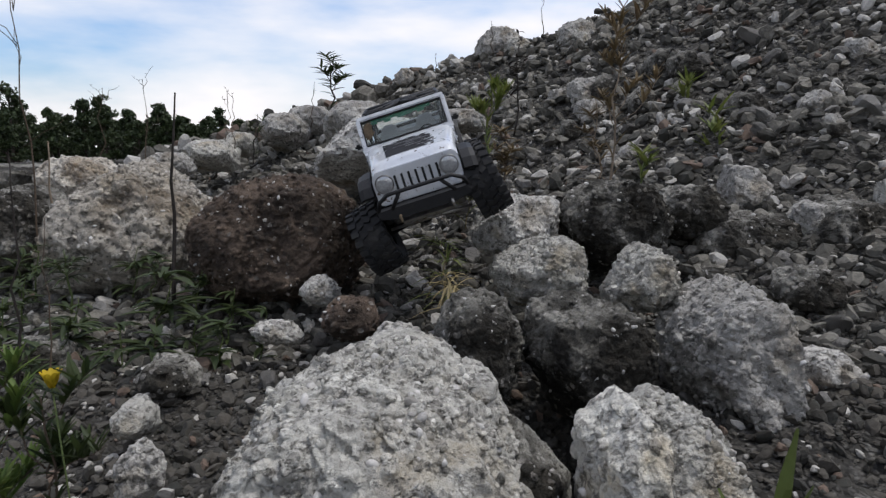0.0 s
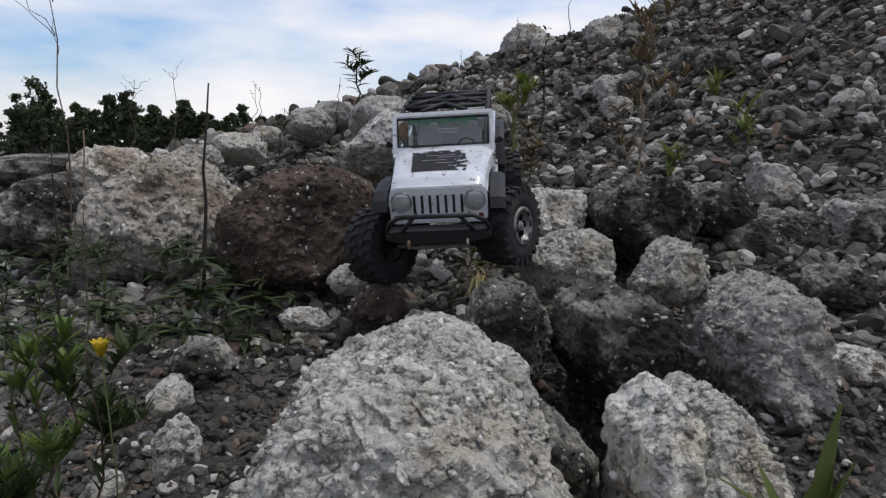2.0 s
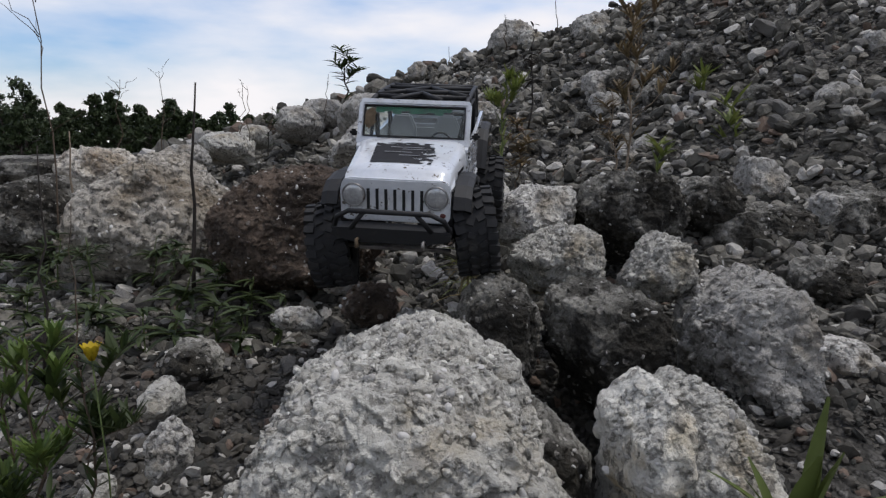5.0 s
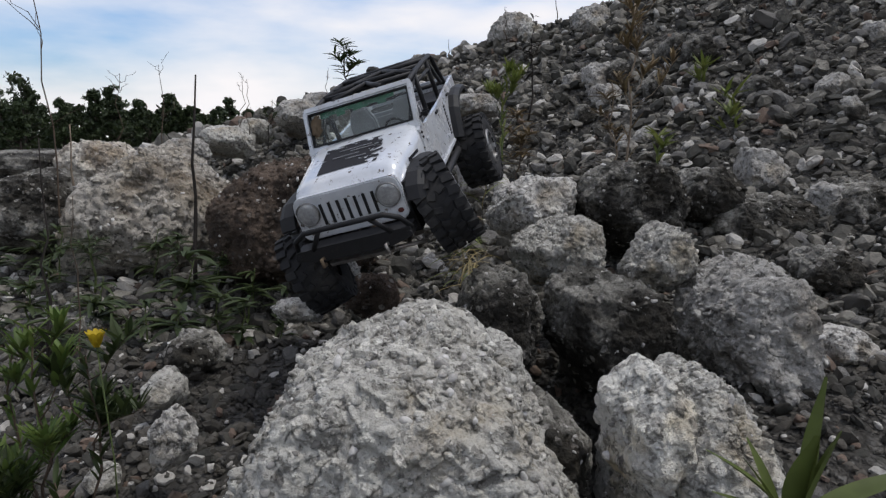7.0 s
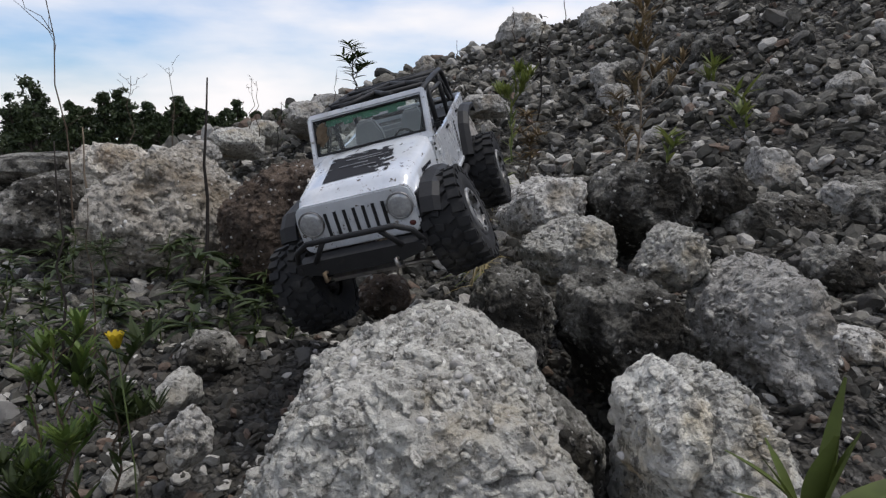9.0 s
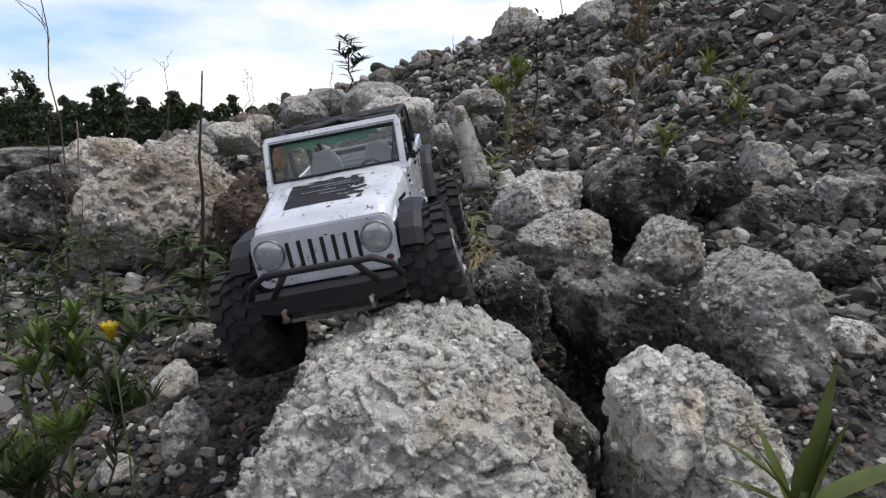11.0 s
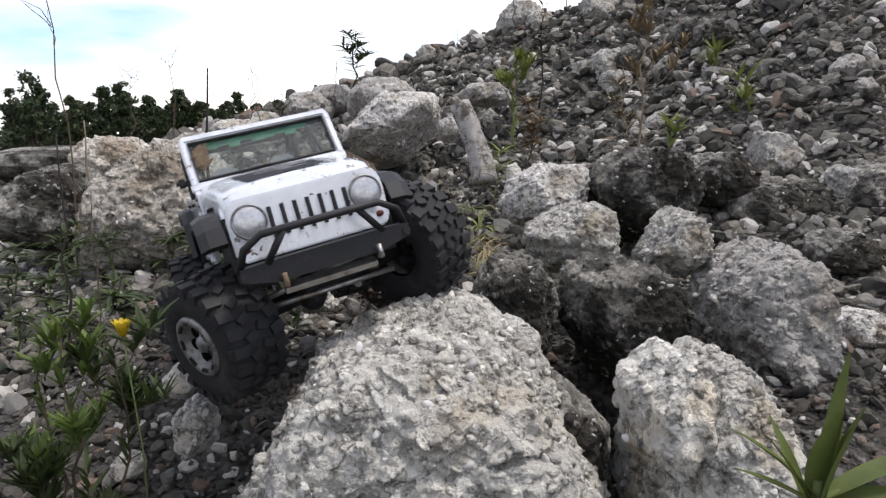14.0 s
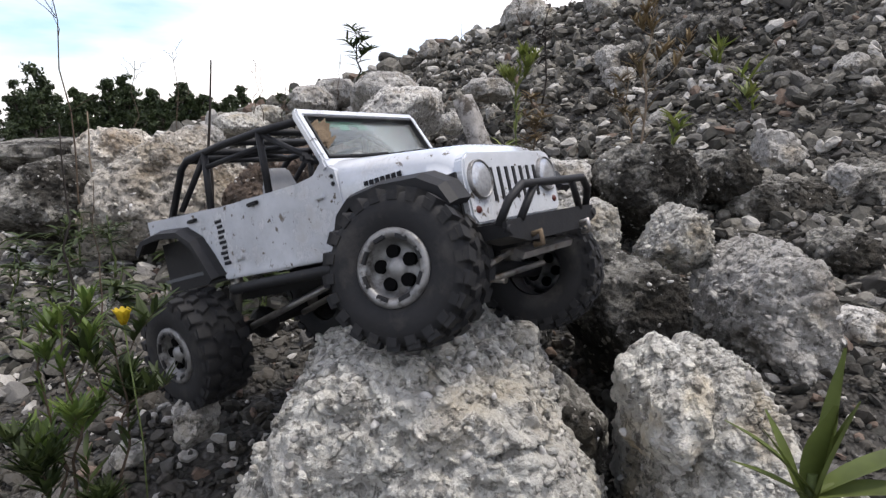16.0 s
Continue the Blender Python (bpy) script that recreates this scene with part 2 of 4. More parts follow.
def ground():
    n = 330
    u = np.linspace(-1, 1, n)
    a = 0.55 * np.sinh(u * 8.8)
    gx, gy = np.meshgrid(a, a + 1.5)
    z = height(gx, gy)
    near = (np.abs(gx) < 7) & (np.abs(gy - 1.5) < 7)
    for i, j in zip(*np.nonzero(near)):
        z[i, j] += rough(gx[i, j], gy[i, j])
    i = np.arange(n * n).reshape(n, n)
    f = np.stack([i[:-1, :-1], i[:-1, 1:], i[1:, 1:], i[1:, :-1]], -1).reshape(-1, 4)
    me = mesh_from("ground", np.stack([gx, gy, z], -1).reshape(-1, 3), f, SOIL)
    tagged(new("ground", me), "grey stony soil bank of a quarry", "ground", kind="structure")


ground()


# ---- boulders ----
def stone_shape(seed, level):
    rng = np.random.RandomState(seed)
    d, f = ico(level)
    v = d * rng.uniform([0.85, 0.55, 0.35], [1.3, 0.95, 0.7])
    for _ in range(12):
        q = rng.normal(size=3)
        q /= np.linalg.norm(q)
        far = (v @ q).max() * rng.uniform(0.5, 0.88)
        v = v - 1.0 * np.maximum(v @ q - far, 0)[:, None] * q
    off = Vector(rng.uniform(-50, 50, 3))
    k = np.array([0.22 * noise.noise(Vector(p) * 1.7 + off) + 0.05 * noise.noise(Vector(p) * 5 + off) for p in v])
    return v * (1 + k)[:, None], f


def chip_shape(seed):
    """A small angular stone of some forty faces."""
    rng = np.random.RandomState(seed)
    n, v, f = 7, [(0, 0, 1.0)], []
    for q in (0.55, -0.05, -0.62):
        for k in range(n):
            a = 2 * math.pi * (k + rng.uniform(-0.25, 0.25)) / n
            r = math.sqrt(1 - q * q)
            v.append((r * math.cos(a), r * math.sin(a), q + rng.uniform(-0.12, 0.12)))
    v.append((0, 0, -1.0))
    for k in range(n):
        l = (k + 1) % n
        f += [(0, 1 + k, 1 + l), (22, 15 + l, 15 + k)]
        for b in (1, 8):
            f += [(b + k, b + n + k, b + n + l), (b + k, b + n + l, b + l)]
    v = np.array(v) * rng.uniform([0.95, 0.65, 0.36], [1.35, 1.0, 0.72]) * rng.uniform(0.84, 1.14, (23, 1))
    for _ in range(6):
        q = rng.normal(size=3)
        q /= np.linalg.norm(q)
        v = v - np.maximum(v @ q - (v @ q).max() * rng.uniform(0.6, 0.9), 0)[:, None] * q
    return v, np.array(f)


def turns(rng, n):
    """Rotation matrices: any heading, leaning up to some 35 degrees."""
    a, b, c = rng.uniform(0, 2 * math.pi, n), rng.normal(0, 0.6, n), rng.normal(0, 0.6, n)
    z, o = np.zeros(n), np.ones(n)
    rz = np.array([[np.cos(a), -np.sin(a), z], [np.sin(a), np.cos(a), z], [z, z, o]]).transpose(2, 0, 1)
    rx = np.array([[o, z, z], [z, np.cos(b), -np.sin(b)], [z, np.sin(b), np.cos(b)]]).transpose(2, 0, 1)
    ry = np.array([[np.cos(c), z, np.sin(c)], [z, o, z], [-np.sin(c), z, np.cos(c)]]).transpose(2, 0, 1)
    return rx @ ry @ rz


def stone_mesh(name, shapes, pick, rot, size, place, material):
    """Many stones in one mesh."""
    vs, fs, at = [], [], 0
    for k, (sv, sf) in enumerate(shapes):
        m = np.nonzero(pick == k)[0]
        v = np.einsum("nij,vj->nvi", rot[m], sv) * size[m][:, None, None] + place[m][:, None]
        f = sf[None] + (np.arange(len(m)) * len(sv))[:, None, None] + at
        at += v.shape[0] * v.shape[1]
        vs.append(v.reshape(-1, 3))
        fs.append(f.reshape(-1, 3))
    me = bpy.data.meshes.new(name)
    v, f = np.concatenate(vs), np.concatenate(fs)
    me.vertices.add(len(v))
    me.vertices.foreach_set("co", v.ravel())
    me.loops.add(f.size)
    me.loops.foreach_set("vertex_index", f.ravel())
    me.polygons.add(len(f))
    me.polygons.foreach_set("loop_start", np.arange(0, f.size, 3))
    me.polygons.foreach_set("use_smooth", np.zeros(len(f), dtype=bool))
    me.materials.append(material)
    me.update(calc_edges=True)
    return me


PEBBLE_SHAPES = [stone_shape(500 + k, 2) for k in range(6)]


def embed(rock, v, nrm, count, rng, scale):
    """Pebbles half sunk in the skin of a boulder."""
    ids = rng.choice(np.nonzero(nrm[:, 1] < 0.35)[0], count)
    size = (0.0018 + 0.0085 * rng.power(0.33, count)) * scale
    place = v[ids] - nrm[ids] * size[:, None] * rng.uniform(-0.05, 0.55, count)[:, None]
    pale = rng.uniform(0, 1, count) < 0.16
    size[pale] *= 0.75
    for some, material in ((~pale, rock.data.materials[0]), (pale, PEBBLE)):
        k = int(some.sum())
        me = stone_mesh("embedded_gravel", PEBBLE_SHAPES, rng.randint(0, 6, k), turns(rng, k), size[some], place[some], material)
        me.polygons.foreach_set("use_smooth", np.ones(len(me.polygons), dtype=bool))
        ob = new("embedded_gravel", me)
        ob.parent = rock
        tagged(ob, "pebbles stuck in the rock", kind="stuff")


def boulder(material, centre, deep, reach, seed, level):
    """A broken rock: flats facing round it (right first, then up) at the given reach, chipped front and back, with a pebbly skin."""
    rng = np.random.RandomState(seed)
    d, f = ico(level)
    n = len(reach)
    size = float(np.mean(reach))
    flats = [((math.cos(2 * math.pi * k / n), -0.2 + 0.12 * rng.uniform(-1, 1), math.sin(2 * math.pi * k / n)), reach[k]) for k in range(n)]
    for s in (-1, 1):
        flats.append(((rng.uniform(-0.2, 0.2), s, 0.25 * (s < 0) + rng.uniform(-0.1, 0.15)), deep))
        for k in range(7):
            i = (k * n // 7 + rng.randint(0, 2)) % n
            a, tilt = 2 * math.pi * i / n, rng.uniform(0.45, 1.0)
            far = (math.cos(tilt) * reach[i] + math.sin(tilt) * deep) * rng.uniform(0.74, 0.88)
            flats.append(((math.cos(a) * math.cos(tilt), s * math.sin(tilt), math.sin(a) * math.cos(tilt)), far))
    total = np.zeros(len(d))
    for q, far in flats:
        q = np.array(q) / np.linalg.norm(q)
        total += (np.maximum(d @ q, 0) / (far * 1.02)) ** 28
    v = d * (total ** (-1 / 28))[:, None]
    off = Vector(rng.uniform(-50, 50, 3))
    push = np.empty(len(v))
    lump = 62 * min(1.0, 0.15 / size)
    gain = 62 / lump * min(1.0, size / 0.06)
    for m, p in enumerate(v):
        w = Vector(p) + off
        h = 0.05 * size * noise.fractal(w * (1.4 / size), 0.9, 2.1, 3) - 0.07 * size * abs(noise.noise(w * (2.3 / size)))
        h += 0.055 * size * noise.noise(noise.voronoi(w * (3.1 / size))[1][0] * 5.1) + 0.02 * size
        h += 0.035 * size * noise.noise(noise.voronoi((w + 0.01 * noise.noise_vector(w * 40)) * (7.5 / size))[1][0] * 6.3)
        dist, cell = noise.voronoi((w + 0.006 * noise.noise_vector(w * 60)) * lump)
        proud = noise.noise(cell[0] * 9.7)
        h += gain * (0.0085 * (0.3 + proud) * math.sqrt(max(0.0, 1 - (dist[0] / 0.62) ** 2)) + 0.0022 * noise.noise(w * lump * 1.8))
        h += 0.014 * gain * min(0.0, noise.noise(w * lump * 0.5) + 0.1)
        if level > 6:
            h += 0.002 * (0.5 - noise.voronoi(w * 190)[0][0]) + 0.0008 * noise.noise(w * 330)
        push[m] = h
    v = v + d * push[:, None]
    me = mesh_from("boulder", v, f, material, level > 6)
    ob = new("boulder", me)
    ob.matrix_world = pose(*centre, -9.4, 0, 0)
    if level > 5 and centre[1] < 2.2:
        embed(ob, v, d, int((2300 if level > 7 else 1300 if level > 6 else 700) * min(1.6, size / 0.1)), rng, min(1.7, max(1.0, size / 0.13)))
    label = ROCK_LABEL[material.name]
    if size < 0.05:
        label = "small " + label.replace("boulder", "rock")
    return tagged(ob, label, "rock", "boulders on the bank")


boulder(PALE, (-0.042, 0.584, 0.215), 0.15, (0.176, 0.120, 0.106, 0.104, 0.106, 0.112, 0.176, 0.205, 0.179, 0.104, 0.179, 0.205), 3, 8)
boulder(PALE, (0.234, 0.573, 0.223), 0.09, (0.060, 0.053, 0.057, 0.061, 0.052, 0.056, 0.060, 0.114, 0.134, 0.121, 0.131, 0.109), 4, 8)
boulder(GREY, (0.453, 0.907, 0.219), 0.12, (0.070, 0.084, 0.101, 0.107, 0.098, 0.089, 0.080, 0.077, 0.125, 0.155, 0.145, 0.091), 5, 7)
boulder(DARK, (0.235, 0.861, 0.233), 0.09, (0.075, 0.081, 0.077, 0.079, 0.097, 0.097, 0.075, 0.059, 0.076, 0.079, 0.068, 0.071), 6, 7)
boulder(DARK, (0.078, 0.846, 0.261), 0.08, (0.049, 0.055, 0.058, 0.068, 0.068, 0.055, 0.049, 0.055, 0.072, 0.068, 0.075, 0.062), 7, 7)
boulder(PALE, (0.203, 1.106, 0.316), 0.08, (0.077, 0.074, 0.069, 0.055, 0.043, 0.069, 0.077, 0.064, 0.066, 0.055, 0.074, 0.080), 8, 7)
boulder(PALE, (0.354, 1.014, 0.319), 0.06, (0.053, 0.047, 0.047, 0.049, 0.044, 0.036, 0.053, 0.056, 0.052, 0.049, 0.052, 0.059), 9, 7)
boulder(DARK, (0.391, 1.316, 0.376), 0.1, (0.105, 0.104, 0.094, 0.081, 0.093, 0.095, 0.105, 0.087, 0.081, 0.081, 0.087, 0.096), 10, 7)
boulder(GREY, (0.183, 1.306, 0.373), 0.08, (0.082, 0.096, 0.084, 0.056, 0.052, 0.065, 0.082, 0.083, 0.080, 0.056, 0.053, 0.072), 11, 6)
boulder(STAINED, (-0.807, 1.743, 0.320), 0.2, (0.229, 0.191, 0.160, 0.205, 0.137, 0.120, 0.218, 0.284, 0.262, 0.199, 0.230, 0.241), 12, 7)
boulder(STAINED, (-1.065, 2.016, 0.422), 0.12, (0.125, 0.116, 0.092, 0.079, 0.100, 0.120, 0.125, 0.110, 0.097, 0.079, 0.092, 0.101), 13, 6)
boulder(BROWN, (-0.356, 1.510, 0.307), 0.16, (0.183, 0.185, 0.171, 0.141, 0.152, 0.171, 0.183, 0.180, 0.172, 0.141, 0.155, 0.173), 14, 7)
boulder(DARK, (-1.120, 1.745, 0.318), 0.14, (0.124, 0.124, 0.125, 0.103, 0.095, 0.125, 0.124, 0.151, 0.138, 0.103, 0.115, 0.128), 24, 6)
boulder(GREY, (-0.218, 2.084, 0.537), 0.18, (0.160, 0.153, 0.088, 0.075, 0.136, 0.205, 0.098, 0.106), 15, 6)
boulder(GREY, (-0.288, 2.660, 0.650), 0.2, (0.140, 0.104, 0.072, 0.104, 0.131, 0.113, 0.095, 0.131), 16, 5)
boulder(DARK, (0.711, 1.410, 0.326), 0.09, (0.111, 0.098, 0.055, 0.086, 0.109, 0.092, 0.061, 0.098), 17, 6)
boulder(DARK, (0.603, 1.451, 0.386), 0.08, (0.063, 0.063, 0.056, 0.063, 0.063, 0.063, 0.063, 0.063), 18, 6)
boulder(DARK, (0.882, 1.372, 0.337), 0.1, (0.108, 0.108, 0.083, 0.083, 0.083, 0.096, 0.096, 0.108), 19, 6)
boulder(GREY, (1.119, 1.694, 0.449), 0.1, (0.087, 0.081, 0.051, 0.058, 0.066, 0.073, 0.058, 0.087), 20, 6)
boulder(GREY, (0.949, 1.571, 0.439), 0.045, (0.045, 0.044, 0.041, 0.041, 0.045, 0.045, 0.045, 0.045), 21, 6)
boulder(GREY, (0.681, 2.713, 0.848), 0.09, (0.091, 0.102, 0.068, 0.080, 0.080, 0.080, 0.068, 0.080), 22, 5)
boulder(GREY, (0.653, 2.922, 1.007), 0.09, (0.081, 0.092, 0.092, 0.073, 0.073, 0.073, 0.073, 0.073), 23, 5)
boulder(PALE, (-0.938, 2.741, 0.525), 0.12, (0.108, 0.080, 0.047, 0.070, 0.098, 0.080, 0.061, 0.098), 25, 5)
boulder(GREY, (-1.014, 2.532, 0.486), 0.08, (0.065, 0.052, 0.035, 0.048, 0.065, 0.056, 0.044, 0.065), 26, 5)
boulder(PALE, (-0.850, 2.900, 0.569), 0.08, (0.064, 0.054, 0.040, 0.049, 0.064, 0.054, 0.049, 0.064), 27, 5)
boulder(GREY, (-0.682, 3.012, 0.632), 0.12, (0.102, 0.087, 0.067, 0.081, 0.097, 0.087, 0.077, 0.092), 28, 5)
boulder(GREY, (-0.592, 3.172, 0.679), 0.12, (0.097, 0.086, 0.064, 0.081, 0.097, 0.081, 0.070, 0.091), 29, 5)
boulder(GREY, (-0.138, 3.464, 0.915), 0.06, (0.052, 0.052, 0.047, 0.041, 0.047, 0.058, 0.052, 0.058), 30, 5)
boulder(GREY, (0.340, 3.285, 1.057), 0.1, (0.114, 0.098, 0.071, 0.077, 0.098, 0.110, 0.081, 0.110), 31, 5)
boulder(GREY, (0.618, 0.942, 0.190), 0.04, (0.047, 0.036, 0.025, 0.034, 0.038, 0.034, 0.030, 0.043), 32, 6)
boulder(PALE, (0.058, 0.615, 0.286), 0.018, (0.020, 0.019, 0.014, 0.017, 0.017, 0.015, 0.016, 0.020), 33, 5)
# Added dark rock standing in for the front boulder's shaded right flank.
boulder(DARK, (0.106, 0.635, 0.170), 0.07, (0.045, 0.043, 0.059, 0.041, 0.032, 0.048, 0.064, 0.059), 34, 6)
boulder(DARK, (-0.404, 0.980, 0.167), 0.045, (0.040, 0.035, 0.031, 0.035, 0.040, 0.035, 0.031, 0.040), 35, 6)
boulder(DARK, (-0.687, 1.110, 0.156), 0.05, (0.049, 0.045, 0.035, 0.045, 0.049, 0.045, 0.040, 0.049), 36, 6)
boulder(PALE, (-0.379, 0.817, 0.171), 0.03, (0.025, 0.024, 0.025, 0.022, 0.025, 0.025, 0.025, 0.025), 37, 5)
boulder(GREY, (-0.301, 0.658, 0.186), 0.02, (0.017, 0.022, 0.038, 0.018, 0.020, 0.033, 0.049, 0.027), 38, 6)
boulder(PALE, (-0.386, 0.663, 0.127), 0.016, (0.016, 0.016, 0.017, 0.015, 0.016, 0.016, 0.016, 0.016), 39, 5)
boulder(GREY, (-0.266, 1.117, 0.204), 0.03, (0.045, 0.025, 0.016, 0.030, 0.045, 0.030, 0.020, 0.040), 40, 6)
boulder(BROWN, (-0.122, 1.033, 0.251), 0.04, (0.044, 0.037, 0.031, 0.033, 0.041, 0.037, 0.033, 0.041), 41, 6)
boulder(GREY, (-0.200, 1.197, 0.261), 0.03, (0.036, 0.027, 0.025, 0.027, 0.036, 0.030, 0.025, 0.032), 42, 6)
boulder(GREY, (-0.035, 0.966, 0.214), 0.05, (0.048, 0.039, 0.035, 0.039, 0.044, 0.044, 0.039, 0.044), 43, 6)
boulder(GREY, (-0.015, 1.929, 0.518), 0.03, (0.033, 0.030, 0.026, 0.030, 0.033, 0.033, 0.030, 0.033), 44, 6)
boulder(DARK, (0.694, 1.128, 0.273), 0.05, (0.049, 0.045, 0.040, 0.042, 0.049, 0.045, 0.040, 0.049), 45, 6)
boulder(DARK, (-1.927, 2.924, 0.407), 0.2, (0.276, 0.150, 0.055, 0.150, 0.276, 0.150, 0.101, 0.150), 46, 5)
boulder(PALE, (0.191, 0.553, 0.258), 0.06, (0.034, 0.030, 0.041, 0.028, 0.033, 0.056, 0.070, 0.051), 47, 6)
boulder(GREY, (0.110, 2.253, 0.637), 0.06, (0.085, 0.057, 0.034, 0.057, 0.085, 0.057, 0.038, 0.077), 48, 5)



def outcrops():
    """Half-buried lumps of cemented gravel up the bank."""
    rng = np.random.RandomState(77)
    for k in range(44):
        r, a = rng.uniform(1.55, 3.2), rng.uniform(0.02, 0.78)
        x, y = r * math.sin(a), r * math.cos(a)
        size = rng.uniform(0.022, 0.05) * (0.5 + 0.35 * r)
        reach = [size * rng.uniform(0.75, 1.35) * (1.0 if i % 4 else 1.2 if i % 8 == 0 else 0.8) for i in range(8)]
        boulder((GREY, DARK, GREY, PALE, DARK)[k % 5], (x, y, float(height(x, y)) + 0.1 * size), size, reach, 400 + k, 5)


outcrops()

# ---- loose stones and gravel ----
def gravel(count, near, far, small, large, seed, level, label, material=None):
    rng = np.random.RandomState(seed)
    shapes = [stone_shape(seed * 10 + k, level) if level > 2 else chip_shape(seed * 10 + k) for k in range(8)]
    r = rng.uniform(near, far, count)
    a = rng.uniform(-0.86, 0.86, count)
    x, y = r * np.sin(a), r * np.cos(a)
    size = small + (large - small) * rng.power(0.38, count)
    size *= np.clip(0.75 + 0.25 * r, 0.8, 1.6)
    z = height(x, y) + np.array([rough(p, q) for p, q in zip(x, y)]) + size * rng.uniform(-0.1, 0.55, count)
    rot = turns(rng, count)
    me = stone_mesh("gravel", shapes, rng.randint(0, 8, count), rot, size, np.stack([x, y, z], -1), material or GRAVEL)
    tagged(new("gravel", me), label, "gravel", kind="stuff")


gravel(1100, 0.38, 1.1, 0.006, 0.019, 5, 3, "loose grey and white gravel at the foot of the bank", DIMMED_BROWN_GRAVEL)
gravel(9500, 0.45, 1.7, 0.004, 0.016, 9, 2, "loose brownish grey gravel on the lower bank", DIMMED_BROWN_GRAVEL)
gravel(5500, 0.4, 1.7, 0.003, 0.009, 8, 2, "fine grey grit between the stones", DIMMED_BROWN_GRAVEL)
gravel(21000, 1.15, 3.7, 0.007, 0.028, 6, 2, "loose grey gravel and rubble covering the bank")
gravel(7000, 1.2, 3.2, 0.004, 0.011, 10, 2, "small grey chippings between the rubble")
gravel(2500, 3.3, 6.5, 0.015, 0.06, 7, 2, "grey rubble along the crest of the bank")


def stones():
    rng = np.random.RandomState(11)
    meshes = []
    for k in range(10):
        v, f = stone_shape(300 + k, 3)
        meshes.append(mesh_from("stone", v, f, STONE, False))
    for k in range(260):
        r, a = rng.uniform(0.5, 2.9), rng.uniform(-0.75, 0.75)
        x, y = r * math.sin(a), r * math.cos(a)
        if 0.02 < x < 0.28 and y < 0.95:
            continue
        size = rng.uniform(0.01, 0.03) * (0.6 + 0.4 * r) * (1.7 if k % 9 == 0 and r > 1.5 else 1)
        ob = new("stone", meshes[k % 10])
        z = float(height(x, y)) + rough(x, y) + 0.3 * size
        ob.matrix_world = pose(x, y, z, rng.normal(0, 20), rng.normal(0, 20), rng.uniform(0, 360)) @ Matrix.Scale(size, 4)
        tagged(ob, "rounded grey stone lying loose on the gravel", "stone", "loose stones")


stones()

# ---- the model truck: x forward, y to its left, z up from axle height ----
def paint_material():
    n = Nodes("dusty_silver_paint", 0.3, 0.15)
    col = n.mix(n.ramp(n.noise(22, 6, 0.7), 0.35, 0.7), rgb(0.62, 0.64, 0.665), rgb(0.48, 0.495, 0.52))
    dust_sheen = n.ramp(n.noise(14, 8, 0.75), 0.52, 0.72)
    col = n.mix(n.math("MULTIPLY", dust_sheen, 0.6), col, rgb(0.3, 0.275, 0.235))
    specks = n.ramp(n.noise(95, 4, 0.65), 0.635, 0.655)
    col = n.mix(specks, col, rgb(0.12, 0.1, 0.08))
    scrapes = n.ramp(n.noise(48, 9, 0.8), 0.6, 0.64)
    col = n.mix(scrapes, col, rgb(0.2, 0.18, 0.155))
    n.put(n.p.inputs["Roughness"], n.math("ADD", n.math("MULTIPLY", dust_sheen, 0.4), 0.18))
    return n.done(col)


PAINT = paint_material()
PAINT.node_tree.nodes["Principled BSDF"].inputs["Coat Weight"].default_value = 0.4
BLACK = plain_material("matt_black_plastic", (0.014, 0.014, 0.015), 0.6, 0.0, 0.3, 80, 0.0004, (0.045, 0.04, 0.034), 0.58, 0.8)
RUBBER = plain_material("dusty_tyre_rubber", (0.018, 0.018, 0.019), 0.8, 0.0, 0.3, 60, 0.0006, (0.06, 0.056, 0.05), 0.5, 0.78)
RIM = plain_material("scuffed_grey_alloy", (0.26, 0.257, 0.25), 0.45, 0.5, 0.45, 90, 0.0003, (0.06, 0.052, 0.043), 0.52, 0.66)
HOLE = plain_material("shadowed_hole", (0.006, 0.006, 0.006), 1.0)
HOLE.node_tree.nodes["Principled BSDF"].inputs["Specular IOR Level"].default_value = 0.0
DECAL = plain_material("black_decal", (0.012, 0.012, 0.015), 0.75, 0.0, 0.3, 120)
SEAT = plain_material("grey_seat_plastic", (0.3, 0.3, 0.31), 0.6, 0.0, 0.2, 60)
CABIN = plain_material("dark_grey_cabin", (0.11, 0.115, 0.12), 0.7, 0.0, 0.2, 60)
STEEL = plain_material("worn_steel", (0.42, 0.4, 0.38), 0.4, 0.8, 0.4, 70, 0.0, (0.16, 0.12, 0.09), 0.55, 0.7)
LENS = plain_material("smoked_headlight_lens", (0.5, 0.505, 0.51), 0.22, 0.5, 0.35, 300)
GREEN = plain_material("green_sun_strip", (0.03, 0.2, 0.1), 0.35, 0.0, 0.5, 90)
MUD = plain_material("dried_mud", (0.17, 0.125, 0.08), 0.95, 0.0, 0.4, 120, 0.002)
AMBER = plain_material("red_amber_lens", (0.09, 0.025, 0.02), 0.3)


